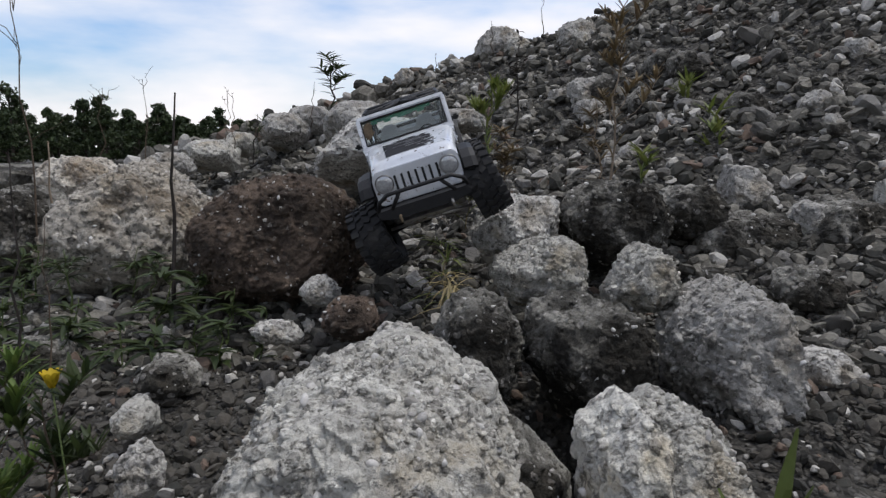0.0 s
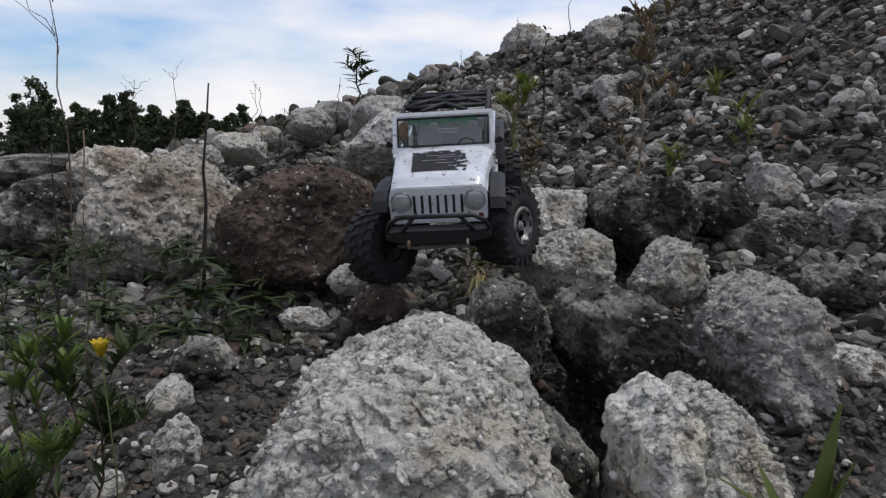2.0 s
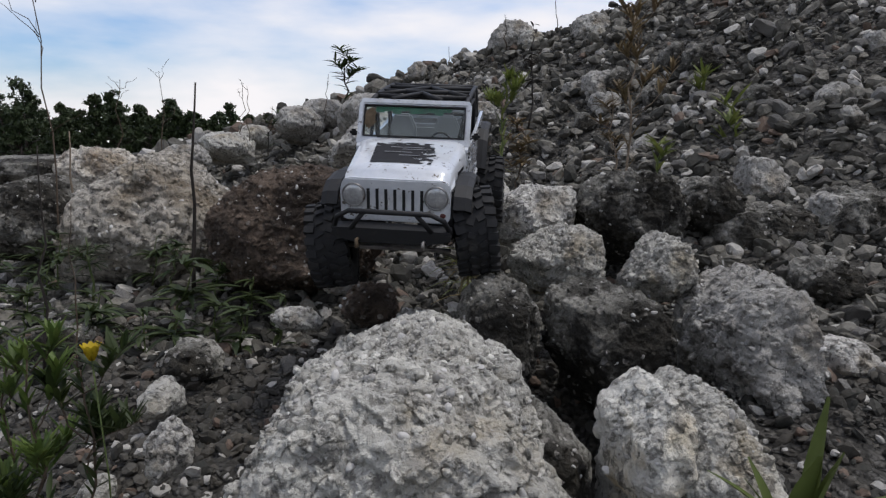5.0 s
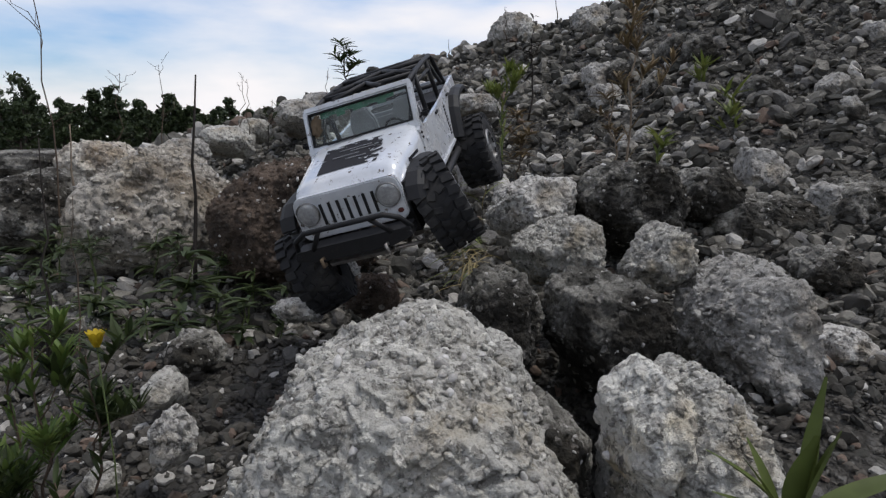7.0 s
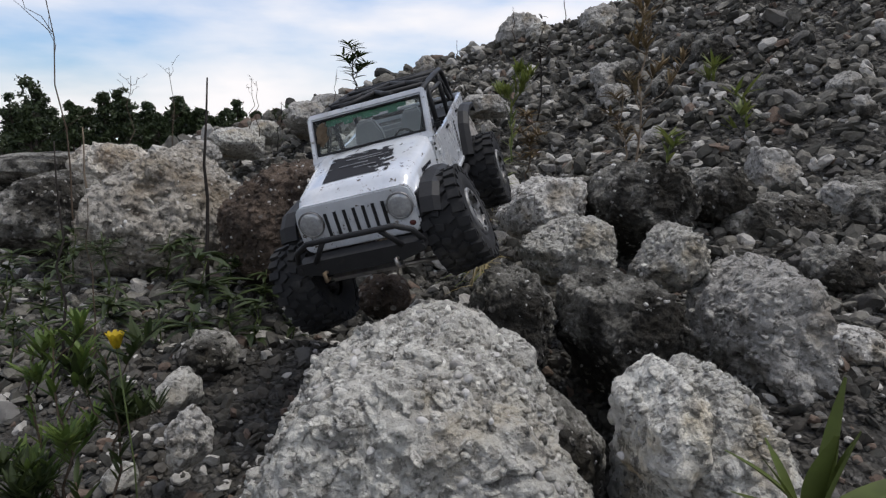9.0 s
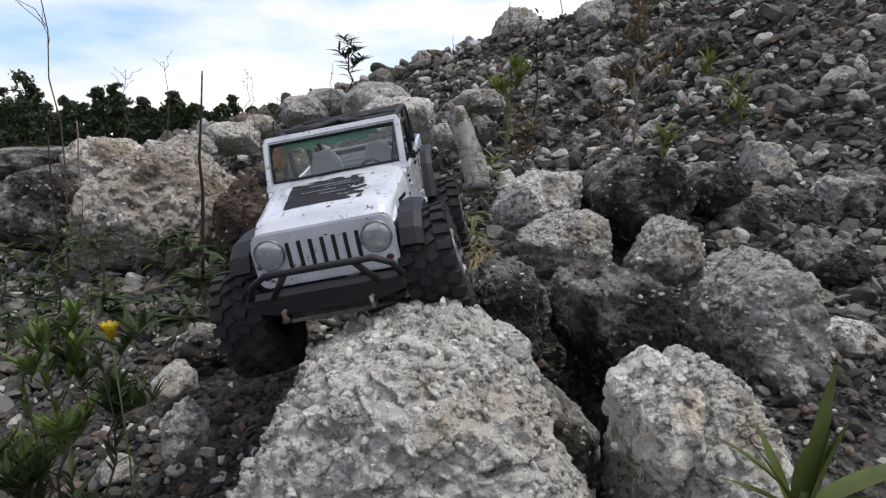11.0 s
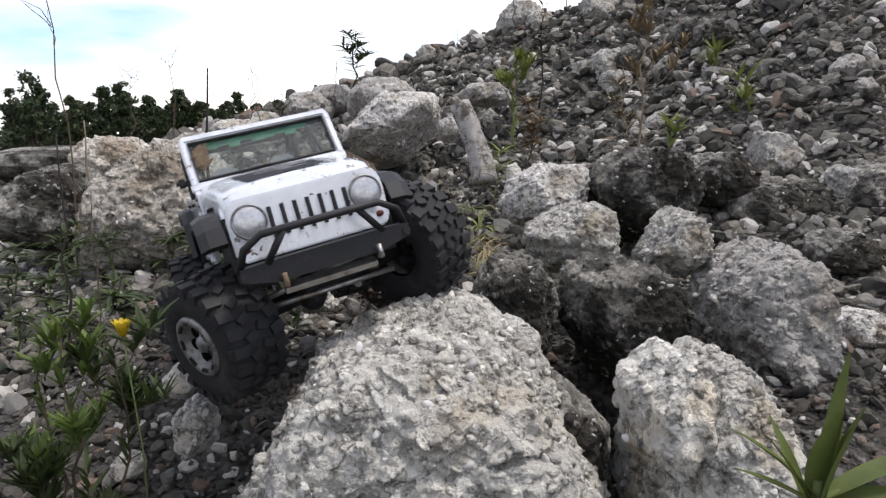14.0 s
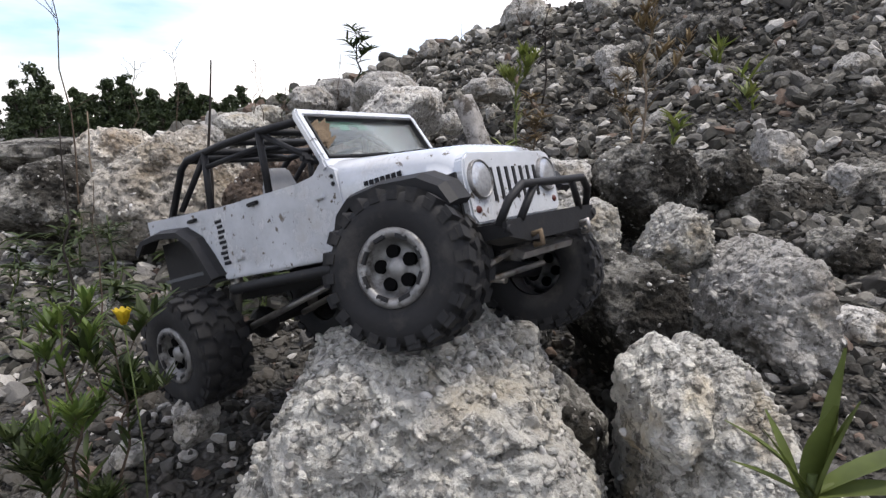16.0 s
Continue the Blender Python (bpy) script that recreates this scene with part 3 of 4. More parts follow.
def glass_material():
    m = bpy.data.materials.new("clear_glass")
    m.use_nodes = True
    t = m.node_tree
    g = t.nodes.new("ShaderNodeBsdfGlossy")
    g.inputs["Roughness"].default_value = 0.12
    tr = t.nodes.new("ShaderNodeBsdfTransparent")
    tr.inputs[0].default_value = (0.9, 0.95, 0.94, 1)
    mx = t.nodes.new("ShaderNodeMixShader")
    fr = t.nodes.new("ShaderNodeFresnel")
    fr.inputs[0].default_value = 1.16
    t.links.new(fr.outputs[0], mx.inputs[0])
    t.links.new(tr.outputs[0], mx.inputs[1])
    t.links.new(g.outputs[0], mx.inputs[2])
    # Whitish film that paints in the pale sky reflection on the pane.
    dust_sheen = t.nodes.new("ShaderNodeBsdfDiffuse")
    dust_sheen.inputs[0].default_value = (0.6, 0.6, 0.58, 1)
    sheen_mix = t.nodes.new("ShaderNodeMixShader")
    sheen_mix.inputs[0].default_value = 0.05
    t.links.new(mx.outputs[0], sheen_mix.inputs[1])
    t.links.new(dust_sheen.outputs[0], sheen_mix.inputs[2])
    t.links.new(sheen_mix.outputs[0], t.nodes["Material Output"].inputs[0])
    return m


GLASS = glass_material()


def box(bm, c, size, turn=None, bevel=0.0):
    """A box added to bm; returns bm."""
    m = Matrix.Translation(c) @ (turn or Matrix()) @ Matrix.Diagonal((*size, 1))
    made = bmesh.ops.create_cube(bm, size=1, matrix=m)
    if bevel:
        edges = list({e for v in made["verts"] for e in v.link_edges})
        bmesh.ops.bevel(bm, geom=edges, offset=bevel, segments=2, affect="EDGES")
    return bm


def tube(bm, points, r0, r1=None, n=7):
    """A round bar along points, tapering from r0 to r1."""
    r1 = r0 if r1 is None else r1
    pts = [Vector(p) for p in points]
    rings = []
    side = None
    for i, p in enumerate(pts):
        d = (pts[min(i + 1, len(pts) - 1)] - pts[max(i - 1, 0)]).normalized()
        if side is None:
            side = d.orthogonal().normalized()
        side = (side - d * side.dot(d)).normalized()
        up = d.cross(side)
        r = r0 + (r1 - r0) * i / max(1, len(pts) - 1)
        rings.append([bm.verts.new(p + r * (math.cos(a) * side + math.sin(a) * up)) for a in (2 * math.pi * k / n for k in range(n))])
    for a, b in zip(rings, rings[1:]):
        for k in range(n):
            bm.faces.new((a[k], a[(k + 1) % n], b[(k + 1) % n], b[k])).smooth = True
    bm.faces.new(rings[0][::-1])
    bm.faces.new(rings[-1])
    return bm


def slab(points, lo, hi, axis=1):
    """A plate: a polygon of (a, b) pairs in the plane across axis, thick from lo to hi."""
    bm = bmesh.new()
    put = (lambda a, b, c: (c, a, b)) if axis == 0 else (lambda a, b, c: (a, c, b)) if axis == 1 else (lambda a, b, c: (a, b, c))
    v0 = [bm.verts.new(put(a, b, lo)) for a, b in points]
    v1 = [bm.verts.new(put(a, b, hi)) for a, b in points]
    bm.faces.new(v0)
    bm.faces.new(v1[::-1])
    n = len(points)
    for k in range(n):
        bm.faces.new((v0[k], v1[k], v1[(k + 1) % n], v0[(k + 1) % n]))
    bmesh.ops.recalc_face_normals(bm, faces=bm.faces)
    return bm


def lathe(bm, profile, n=40):
    """A turned shape round the y axis from (radius, y) pairs."""
    rings = [[bm.verts.new((r * math.cos(a), y, r * math.sin(a))) for a in (2 * math.pi * k / n for k in range(n))] for r, y in profile]
    for a, b in zip(rings, rings[1:]):
        for k in range(n):
            bm.faces.new((a[k], a[(k + 1) % n], b[(k + 1) % n], b[k])).smooth = True
    bmesh.ops.recalc_face_normals(bm, faces=bm.faces)
    return bm


def hood_top(x):
    k = (x - 0.062) / 0.14
    return 0.117 - 0.022 * k - 0.012 * max(0, k - 0.85) ** 2 / 0.0225


def hood_half(x):
    return 0.086 - 0.011 * (x - 0.062) / 0.14


def hood_section(x):
    w, t = hood_half(x), hood_top(x)
    half = [(-w, 0.072), (-w, t - 0.03), (-w * 0.985, t - 0.014), (-w * 0.93, t - 0.005), (-w * 0.8, t - 0.001), (-w * 0.4, t + 0.001)]
    return half + [(0, t + 0.0015)] + [(-y, z) for y, z in half[::-1]]


def wheel(parent):
    bm = bmesh.new()
    n = 22
    for k in range(n):
        a = 2 * math.pi * k / n
        for side in (-1, 1):
            for lane, size, twist, shift in ((0.0215, (0.0062, 0.014, 0.0105), 10, 0.0), (0.0075, (0.006, 0.011, 0.0075), -24, 0.5)):
                b = a + (shift + (0.25 if side > 0 else 0)) * 2 * math.pi / n
                turn = Matrix.Rotation(-b, 4, "Y") @ Matrix.Rotation(radians(twist * side), 4, "X")
                c = Matrix.Rotation(-b, 4, "Y") @ Vector((0.0622 if lane < 0.01 else 0.0608, lane * side, 0))
                box(bm, c, size, turn)
            turn = Matrix.Rotation(-a, 4, "Y")
            box(bm, turn @ Vector((0.0565, 0.0272 * side, 0)), (0.007, 0.005, 0.0085), turn)
    tread = bm
    bm = bmesh.new()
    lathe(bm, [(0.028, -0.024), (0.033, -0.0275), (0.042, -0.0295), (0.052, -0.029), (0.0585, -0.026), (0.0605, -0.02), (0.061, 0), (0.0605, 0.02),
               (0.0585, 0.026), (0.052, 0.029), (0.042, 0.0295), (0.033, 0.0275), (0.028, 0.024)], 48)
    tyre = part("wheel", bm, RUBBER, parent, "knobbly dusty black tyre")
    tagged(part("tread", tread, RUBBER, tyre), kind="stuff")
    bm = bmesh.new()
    lathe(bm, [(0.027, 0.02), (0.027, -0.018), (0.0315, -0.0245), (0.0315, -0.0285), (0.029, -0.03), (0.0245, -0.0295), (0.0235, -0.026), (0.021, -0.02),
               (0.017, -0.0175), (0.009, -0.0215), (0.0075, -0.0245), (0.0035, -0.0265), (0.0, -0.0265)], 36)
    for k in range(10):
        a = 2 * math.pi * k / 10
        turn = Matrix.Rotation(-a, 4, "Y")
        box(bm, turn @ Vector((0.0268, -0.0302, 0)), (0.0018, 0.0018, 0.0018), turn)
    part("rim", bm, RIM, tyre, "scuffed grey alloy rim with round holes")
    for k in range(5):
        a = 2 * math.pi * (k + 0.5) / 5
        bm = bmesh.new()
        m = Matrix.Translation((0.0135 * math.cos(a), -0.0195, 0.0135 * math.sin(a))) @ Matrix.Rotation(radians(90), 4, "X")
        bmesh.ops.create_cone(bm, cap_ends=True, segments=14, radius1=0.0055, radius2=0.0055, depth=0.007, matrix=m)
        part("rim_hole", bm, HOLE, tyre)
    for k in range(8):
        a = 2 * math.pi * (k + 0.5) / 8
        turn = Matrix.Rotation(-a, 4, "Y")
        part("rim_slot", box(bmesh.new(), turn @ Vector((0.0252, -0.0287, 0)), (0.0042, 0.003, 0.012), turn, 0.0008), BLACK, tyre)
    return tyre


def truck():
    car = tagged(new("model_truck"), "dusty silver radio-controlled rock crawler truck with black roll cage", "toy car")
    # hood
    bm = bmesh.new()
    xs = [0.062 + 0.14 * k / 14 for k in range(15)]
    rows = [[bm.verts.new((x, y, z)) for y, z in hood_section(x)] for x in xs]
    rows.append([bm.verts.new((0.206, y * 0.985, min(z, 0.083))) for y, z in hood_section(0.202)])
    for a, b in zip(rows, rows[1:]):
        for k in range(len(a) - 1):
            bm.faces.new((a[k], b[k], b[k + 1], a[k + 1])).smooth = True
    bmesh.ops.recalc_face_normals(bm, faces=bm.faces)
    part("hood", bm, PAINT, car, "silver hood with scratches and mud")
    # black patch on the hood
    bm = bmesh.new()
    grid = []
    for i in range(49):
        x = 0.088 + 0.082 * i / 48
        h = 0.05 - 0.007 * i / 48
        grid.append([bm.verts.new((x, -h + 2 * h * k / 48, hood_top(x) + 0.0024 - 0.00005 * abs(k - 24))) for k in range(49)])
    for i, (a, b) in enumerate(zip(grid, grid[1:])):
        for k in range(48):
            torn = noise.fractal(Vector((i * 0.2, k * 0.11, 4.2)), 0.8, 2.0, 4)
            if torn > -0.25 + 0.07 * min(i + 6, k + 14, (47 - k) * 0.9):
                continue
            bm.faces.new((a[k], b[k], b[k + 1], a[k + 1]))
    part("hood_decal", bm, DECAL, car, "worn black hood decal")
    for k, (x, y, w) in enumerate(((0.11, 0.0, 0.05), (0.118, 0.012, 0.035), (0.13, -0.01, 0.04), (0.142, 0.008, 0.03))):
        part("hood_scratch", box(bmesh.new(), (x, y, hood_top(x) + 0.0028), (0.0016, w, 0.0008)), SEAT, car)
    # grille
    g = slab([(-0.076, 0.034), (-0.07, 0.027), (0.07, 0.027), (0.076, 0.034), (0.0765, 0.07), (0.073, 0.082), (0.066, 0.0865), (-0.066, 0.0865), (-0.073, 0.082), (-0.0765, 0.07)], 0.196, 0.207, 0)
    bmesh.ops.bevel(g, geom=[e for e in g.edges], offset=0.0018, segments=2, affect="EDGES")
    face = part("grille", g, PAINT, car, "silver seven-slot grille panel")
    for k in range(7):
        y = (k - 3) * 0.0123
        part("grille_slot", box(bmesh.new(), (0.2065, y, 0.0585), (0.003, 0.0064, 0.031), None, 0.0012), BLACK, face)
    for y in (-0.0569, 0.0569):
        bm = bmesh.new()
        lathe(bm, [(0.0165, 0.0), (0.0165, -0.0035), (0.0152, -0.0045), (0.0146, -0.003)], 28)
        bm.transform(Matrix.Translation((0.2065, y, 0.0635)) @ Matrix.Rotation(radians(90), 4, "Z"))
        light = part("headlight", bm, RIM, face, "round headlight with scuffed lens")
        bm = bmesh.new()
        lathe(bm, [(0.0149, -0.003), (0.012, -0.0045), (0.006, -0.0052), (0.0, -0.0054)], 24)
        bm.transform(Matrix.Translation((0.2065, y, 0.0635)) @ Matrix.Rotation(radians(90), 4, "Z"))
        part("lens", bm, LENS, light)
        bm = bmesh.new()
        bmesh.ops.create_icosphere(bm, subdivisions=2, radius=0.0045, matrix=Matrix.Translation((0.2065, y * 1.16, 0.039)) @ Matrix.Diagonal((0.5, 1, 0.8, 1)))
        part("indicator", bm, AMBER, face)
    for k, y in enumerate((-0.036, 0.0, 0.036)):
        part("badge_bar", box(bmesh.new(), (0.2035, y * 0.25, 0.0805 + 0.001 * k), (0.001, 0.008, 0.0012)), RIM, face)
    # sides
    side = [(-0.264, 0.121), (-0.1, 0.108), (0.02, 0.104), (0.045, 0.106), (0.06, 0.116), (0.075, 0.105), (0.078, 0.06), (0.066, 0.03), (-0.02, 0.026), (-0.122, 0.032), (-0.137, 0.05),
            (-0.15, 0.078), (-0.175, 0.096), (-0.215, 0.102), (-0.264, 0.101)]
    for s, nm in ((-1, "right"), (1, "left")):
        lo, hi = sorted((s * 0.081, s * 0.0865))
        panel = part("side_panel", slab(side, lo, hi), PAINT, car, "silver door panel with mud specks")
        part("sill", box(bmesh.new(), (-0.03, s * 0.0875, 0.031), (0.185, 0.004, 0.007), Matrix.Rotation(radians(1.5), 4, "Y"), 0.0015), PAINT, panel)
        for x, z in ((-0.05, 0.1), (-0.165, 0.104)):
            part("door_handle", box(bmesh.new(), (x, s * 0.088, z), (0.018, 0.004, 0.004), None, 0.001), BLACK, panel)
        for k in range(9):
            part("decal_bar", box(bmesh.new(), (-0.118 + 0.0012 * (k % 3), s * 0.0868, 0.094 - 0.0058 * k), (0.012 - 0.0025 * (k % 2), 0.0008, 0.0036)), DECAL, panel)
        for k in range(7):
            part("decal_bar", box(bmesh.new(), (0.107 + 0.0062 * k, s * (hood_half(0.107 + 0.0062 * k) + 0.0003), 0.0845), (0.0042, 0.0012, 0.0042)), DECAL, car)
        for x, z in ((0.05, 0.085), (0.052, 0.05), (-0.09, 0.05)):
            part("hinge", box(bmesh.new(), (x, s * 0.0878, z), (0.013, 0.003, 0.005), None, 0.001), PAINT, panel)
        for x, z in ((0.071, 0.1), (0.071, 0.093), (0.072, 0.052), (0.06, 0.05)):
            part("bolt", box(bmesh.new(), (x, s * 0.0875, z), (0.004, 0.003, 0.004), None, 0.001), BLACK, panel)
        # flares
        for name, line, out in (("front_flare", ((0.07, 0.046), (0.08, 0.066), (0.098, 0.078), (0.14, 0.082), (0.182, 0.078), (0.203, 0.066), (0.212, 0.05)), 0.104),
                                ("rear_flare", ((-0.122, 0.036), (-0.137, 0.062), (-0.152, 0.084), (-0.178, 0.1), (-0.22, 0.105), (-0.262, 0.102), (-0.28, 0.088)), 0.104)):
            bm = bmesh.new()
            mid = Vector((line[3][0], 0.0))
            rings = []
            for x, z in line:
                inward = (mid - Vector((x, z))).normalized()
                ring = []
                for deep, y in ((0.007, 0.08), (0.0, 0.08), (0.001, out - 0.008), (0.005, out), (0.012, out), (0.008, out - 0.006)):
                    ring.append(bm.verts.new((x + inward.x * deep, s * y, z + inward.y * deep)))
                rings.append(ring)
            for a, b in zip(rings, rings[1:]):
                for k in range(6):
                    bm.faces.new((a[k], a[(k + 1) % 6], b[(k + 1) % 6], b[k]))
            bm.faces.new(rings[0])
            bm.faces.new(rings[-1])
            bmesh.ops.recalc_face_normals(bm, faces=bm.faces)
            part(name, bm, BLACK, car, "scuffed black fender flare")
        # Black blocks added to give the open wheel wells their shade.
        part("inner_fender", slab([(0.085, 0.0), (0.085, 0.07), (0.2, 0.072), (0.2, 0.03), (0.19, 0.0)], *sorted((s * 0.045, s * 0.079))), BLACK, car, "added black block standing for the shade in the wheel well")
        part("inner_fender", slab([(-0.255, 0.03), (-0.255, 0.09), (-0.15, 0.088), (-0.13, 0.045), (-0.13, 0.03)], *sorted((s * 0.045, s * 0.079))), BLACK, car, "added black block standing for the shade in the wheel well")
        # mirror
        arm = part("mirror", box(bmesh.new(), (0.052, s * 0.096, 0.122), (0.007, 0.013, 0.01), None, 0.003), BLACK, car)
        part("mirror_arm", tube(bmesh.new(), [(0.055, s * 0.084, 0.117), (0.053, s * 0.094, 0.121)], 0.0016), BLACK, arm)
        # rock slider and frame rail
        part("rock_slider", tube(bmesh.new(), [(0.06, s * 0.08, 0.014), (0.05, s * 0.09, 0.016), (-0.11, s * 0.09, 0.018), (-0.125, s * 0.08, 0.018)], 0.006), BLACK, car)
        part("frame_rail", box(bmesh.new(), (-0.01, s * 0.035, 0.012), (0.46, 0.012, 0.018)), BLACK, car)
        # roll cage side
        rail = part("cage_rail", tube(bmesh.new(), [(0.036, s * 0.076, 0.163), (-0.03, s * 0.077, 0.17), (-0.1, s * 0.077, 0.174), (-0.168, s * 0.076, 0.175), (-0.183, s * 0.076, 0.168), (-0.226, s * 0.076, 0.116)], 0.0042), BLACK, car)
        for x0, x1, z in ((-0.03, -0.034, 0.17), (-0.13, -0.142, 0.174)):
            part("cage_post", tube(bmesh.new(), [(x0, s * 0.077, z), (x1, s * 0.077, 0.1)], 0.004), BLACK, rail)
        part("cage_brace", tube(bmesh.new(), [(-0.132, s * 0.077, 0.17), (-0.2, s * 0.076, 0.122)], 0.0036), BLACK, rail)
        part("cage_brace", tube(bmesh.new(), [(-0.03, s * 0.077, 0.155), (-0.13, s * 0.077, 0.158)], 0.003), BLACK, rail)
        part("cage_brace", tube(bmesh.new(), [(-0.03, s * 0.076, 0.168), (0.044, s * 0.07, 0.118)], 0.003), BLACK, rail)
        # shocks and links
        part("shock", tube(bmesh.new(), [(0.13, s * 0.055, 0.06), (0.152, s * 0.06, -0.02)], 0.0075), STEEL, car)
        part("shock", tube(bmesh.new(), [(-0.14, s * 0.055, 0.06), (-0.168, s * 0.06, -0.022)], 0.0075), STEEL, car)
        part("suspension_link", tube(bmesh.new(), [(0.15, s * 0.04, -0.03), (0.02, s * 0.03, 0.0)], 0.004), STEEL, car)
        part("suspension_link", tube(bmesh.new(), [(-0.165, s * 0.04, -0.03), (-0.03, s * 0.03, 0.0)], 0.004), STEEL, car)
    # cross bars of the cage
    for x, z in ((0.03, 0.165), (-0.03, 0.17), (-0.08, 0.173), (-0.13, 0.175), (-0.17, 0.175), (-0.224, 0.118)):
        part("cage_bar", tube(bmesh.new(), [(x, -0.076, z), (x, 0.076, z)], 0.004), BLACK, car)
    for x0, y0, x1, y1 in ((-0.03, -0.076, -0.13, 0.0), (-0.03, 0.076, -0.13, 0.0), (0.03, -0.04, -0.03, 0.0), (0.03, 0.04, -0.03, 0.0), (-0.13, 0.0, -0.17, 0.07), (-0.13, 0.0, -0.17, -0.07)):
        part("cage_bar", tube(bmesh.new(), [(x0, y0, 0.172), (x1, y1, 0.176)], 0.0038), BLACK, car)
    # windshield
    lo, hi = Vector((0.064, 0, 0.113)), Vector((0.038, 0, 0.168))
    lean = math.atan2(hi.x - lo.x, hi.z - lo.z)
    mid = (lo + hi) / 2
    turn = Matrix.Rotation(lean, 4, "Y")
    tall = (hi - lo).length
    shield = part("windshield_frame", box(bmesh.new(), lo + Vector((0, 0, -0.001)), (0.008, 0.178, 0.012), turn, 0.002), PAINT, car)
    part("windshield_bar", box(bmesh.new(), hi, (0.008, 0.172, 0.009), turn, 0.002), PAINT, shield)
    for s in (-1, 1):
        part("windshield_post", box(bmesh.new(), mid + Vector((0, s * 0.0835, 0)), (0.0085, 0.0085, tall), turn, 0.002), PAINT, shield)
        part("gasket", box(bmesh.new(), mid + Vector((0, s * 0.0785, 0)), (0.0095, 0.0016, tall - 0.012), turn), BLACK, shield)
    for z in (-1, 1):
        part("gasket", box(bmesh.new(), mid + turn @ Vector((0, 0, z * (tall / 2 - 0.0062))), (0.0095, 0.158, 0.0016), turn), BLACK, shield)
    pane = part("windshield_glass", box(bmesh.new(), mid, (0.0012, 0.157, tall - 0.013), turn), GLASS, shield)
    pane.visible_shadow = False
    for k in range(9):
        h = (0.009, 0.007, 0.011, 0.006, 0.01)[k % 5]
        part("sun_strip", box(bmesh.new(), mid + turn @ Vector((-0.0018, -0.055 + 0.0132 * k, tall / 2 - 0.007 - h / 2)), (0.0008, 0.0134, h), turn), GREEN, shield, "torn green sun strip")
    bm = bmesh.new()
    bmesh.ops.create_icosphere(bm, subdivisions=3, radius=0.012, matrix=Matrix.Translation(mid + turn @ Vector((0.003, -0.069, 0.004))) @ turn @ Matrix.Diagonal((0.2, 0.75, 1.3, 1)))
    for v in bm.verts:
        v.co += Vector((0, 1, 1)) * 0.013 * noise.noise(v.co * 220)
    part("mud_splash", bm, MUD, shield, "dried mud on the glass")
    part("wiper", tube(bmesh.new(), [(0.07, -0.055, 0.119), (0.068, 0.0, 0.121)], 0.0012), BLACK, shield)
    # cabin
    part("cabin_floor", slab([(0.06, -0.08), (0.06, 0.08), (-0.262, 0.08), (-0.262, -0.08)], 0.042, 0.046, 2), CABIN, car)
    part("dashboard", box(bmesh.new(), (0.042, 0, 0.094), (0.03, 0.158, 0.03), None, 0.004), CABIN, car)
    part("rear_panel", box(bmesh.new(), (-0.262, 0, 0.11), (0.004, 0.165, 0.024), None, 0.001), PAINT, car)
    part("rear_deck", box(bmesh.new(), (-0.2, 0, 0.1), (0.12, 0.158, 0.006), None, 0.001), BLACK, car)
    part("steering_wheel", tube(bmesh.new(), [(0.02 + 0.006 * math.sin(a), 0.038 + 0.015 * math.cos(a), 0.108 + 0.014 * math.sin(a)) for a in (2 * math.pi * k / 14 for k in range(15))], 0.0018, None, 5), BLACK, car)
    for y in (-0.038, 0.038):
        seat = part("seat", box(bmesh.new(), (-0.035, y, 0.075), (0.045, 0.046, 0.04), None, 0.006), SEAT, car, "moulded grey bucket seat")
        b = slab([(-0.023, 0.07), (0.023, 0.07), (0.023, 0.115), (0.013, 0.138), (-0.013, 0.138), (-0.023, 0.115)], -0.068, -0.056, 0)
        bmesh.ops.bevel(b, geom=list(b.edges), offset=0.003, segments=2, affect="EDGES")
        b.transform(Matrix.Translation((0, y, 0)))
        part("backrest", b, SEAT, seat)
    part("rear_seat", box(bmesh.new(), (-0.11, 0, 0.09), (0.02, 0.12, 0.05), None, 0.006), SEAT, car, "grey rear bench")
    # bumper and bull bar
    bar = part("front_bumper", slab([(-0.08, 0.013), (-0.05, 0.006), (0.05, 0.006), (0.08, 0.013), (0.08, 0.025), (0.05, 0.026), (-0.05, 0.026), (-0.08, 0.025)], 0.21, 0.238, 0), BLACK, car, "black steel bumper")
    part("skid_plate", box(bmesh.new(), (0.222, 0, -0.003), (0.01, 0.09, 0.006), Matrix.Rotation(radians(30), 4, "Y")), STEEL, bar)
    part("bull_bar", tube(bmesh.new(), [(0.23, -0.08, 0.022), (0.24, -0.072, 0.041), (0.244, -0.055, 0.051), (0.245, 0.055, 0.051), (0.24, 0.072, 0.041), (0.23, 0.08, 0.022)], 0.0036), BLACK, bar)
    for s in (-1, 1):
        part("bull_bar", tube(bmesh.new(), [(0.236, s * 0.055, 0.024), (0.244, s * 0.034, 0.051)], 0.0034), BLACK, bar)
        part("tow_hook", tube(bmesh.new(), [(0.236, s * 0.045, 0.01), (0.246, s * 0.045, 0.012), (0.246, s * 0.045, 0.002), (0.238, s * 0.045, 0.002)], 0.0025), MUD if s < 0 else STEEL, bar)
        part("bumper_bolt", tube(bmesh.new(), [(0.235, s * 0.077, 0.018), (0.24, s * 0.077, 0.018)], 0.004), BLACK, bar)
    part("tie_rod", tube(bmesh.new(), [(0.175, -0.075, -0.022), (0.175, 0.075, -0.022)], 0.003), STEEL, car)
    part("steering_link", tube(bmesh.new(), [(0.182, -0.06, -0.012), (0.182, 0.05, 0.004)], 0.0028), STEEL, car)
    axles = []
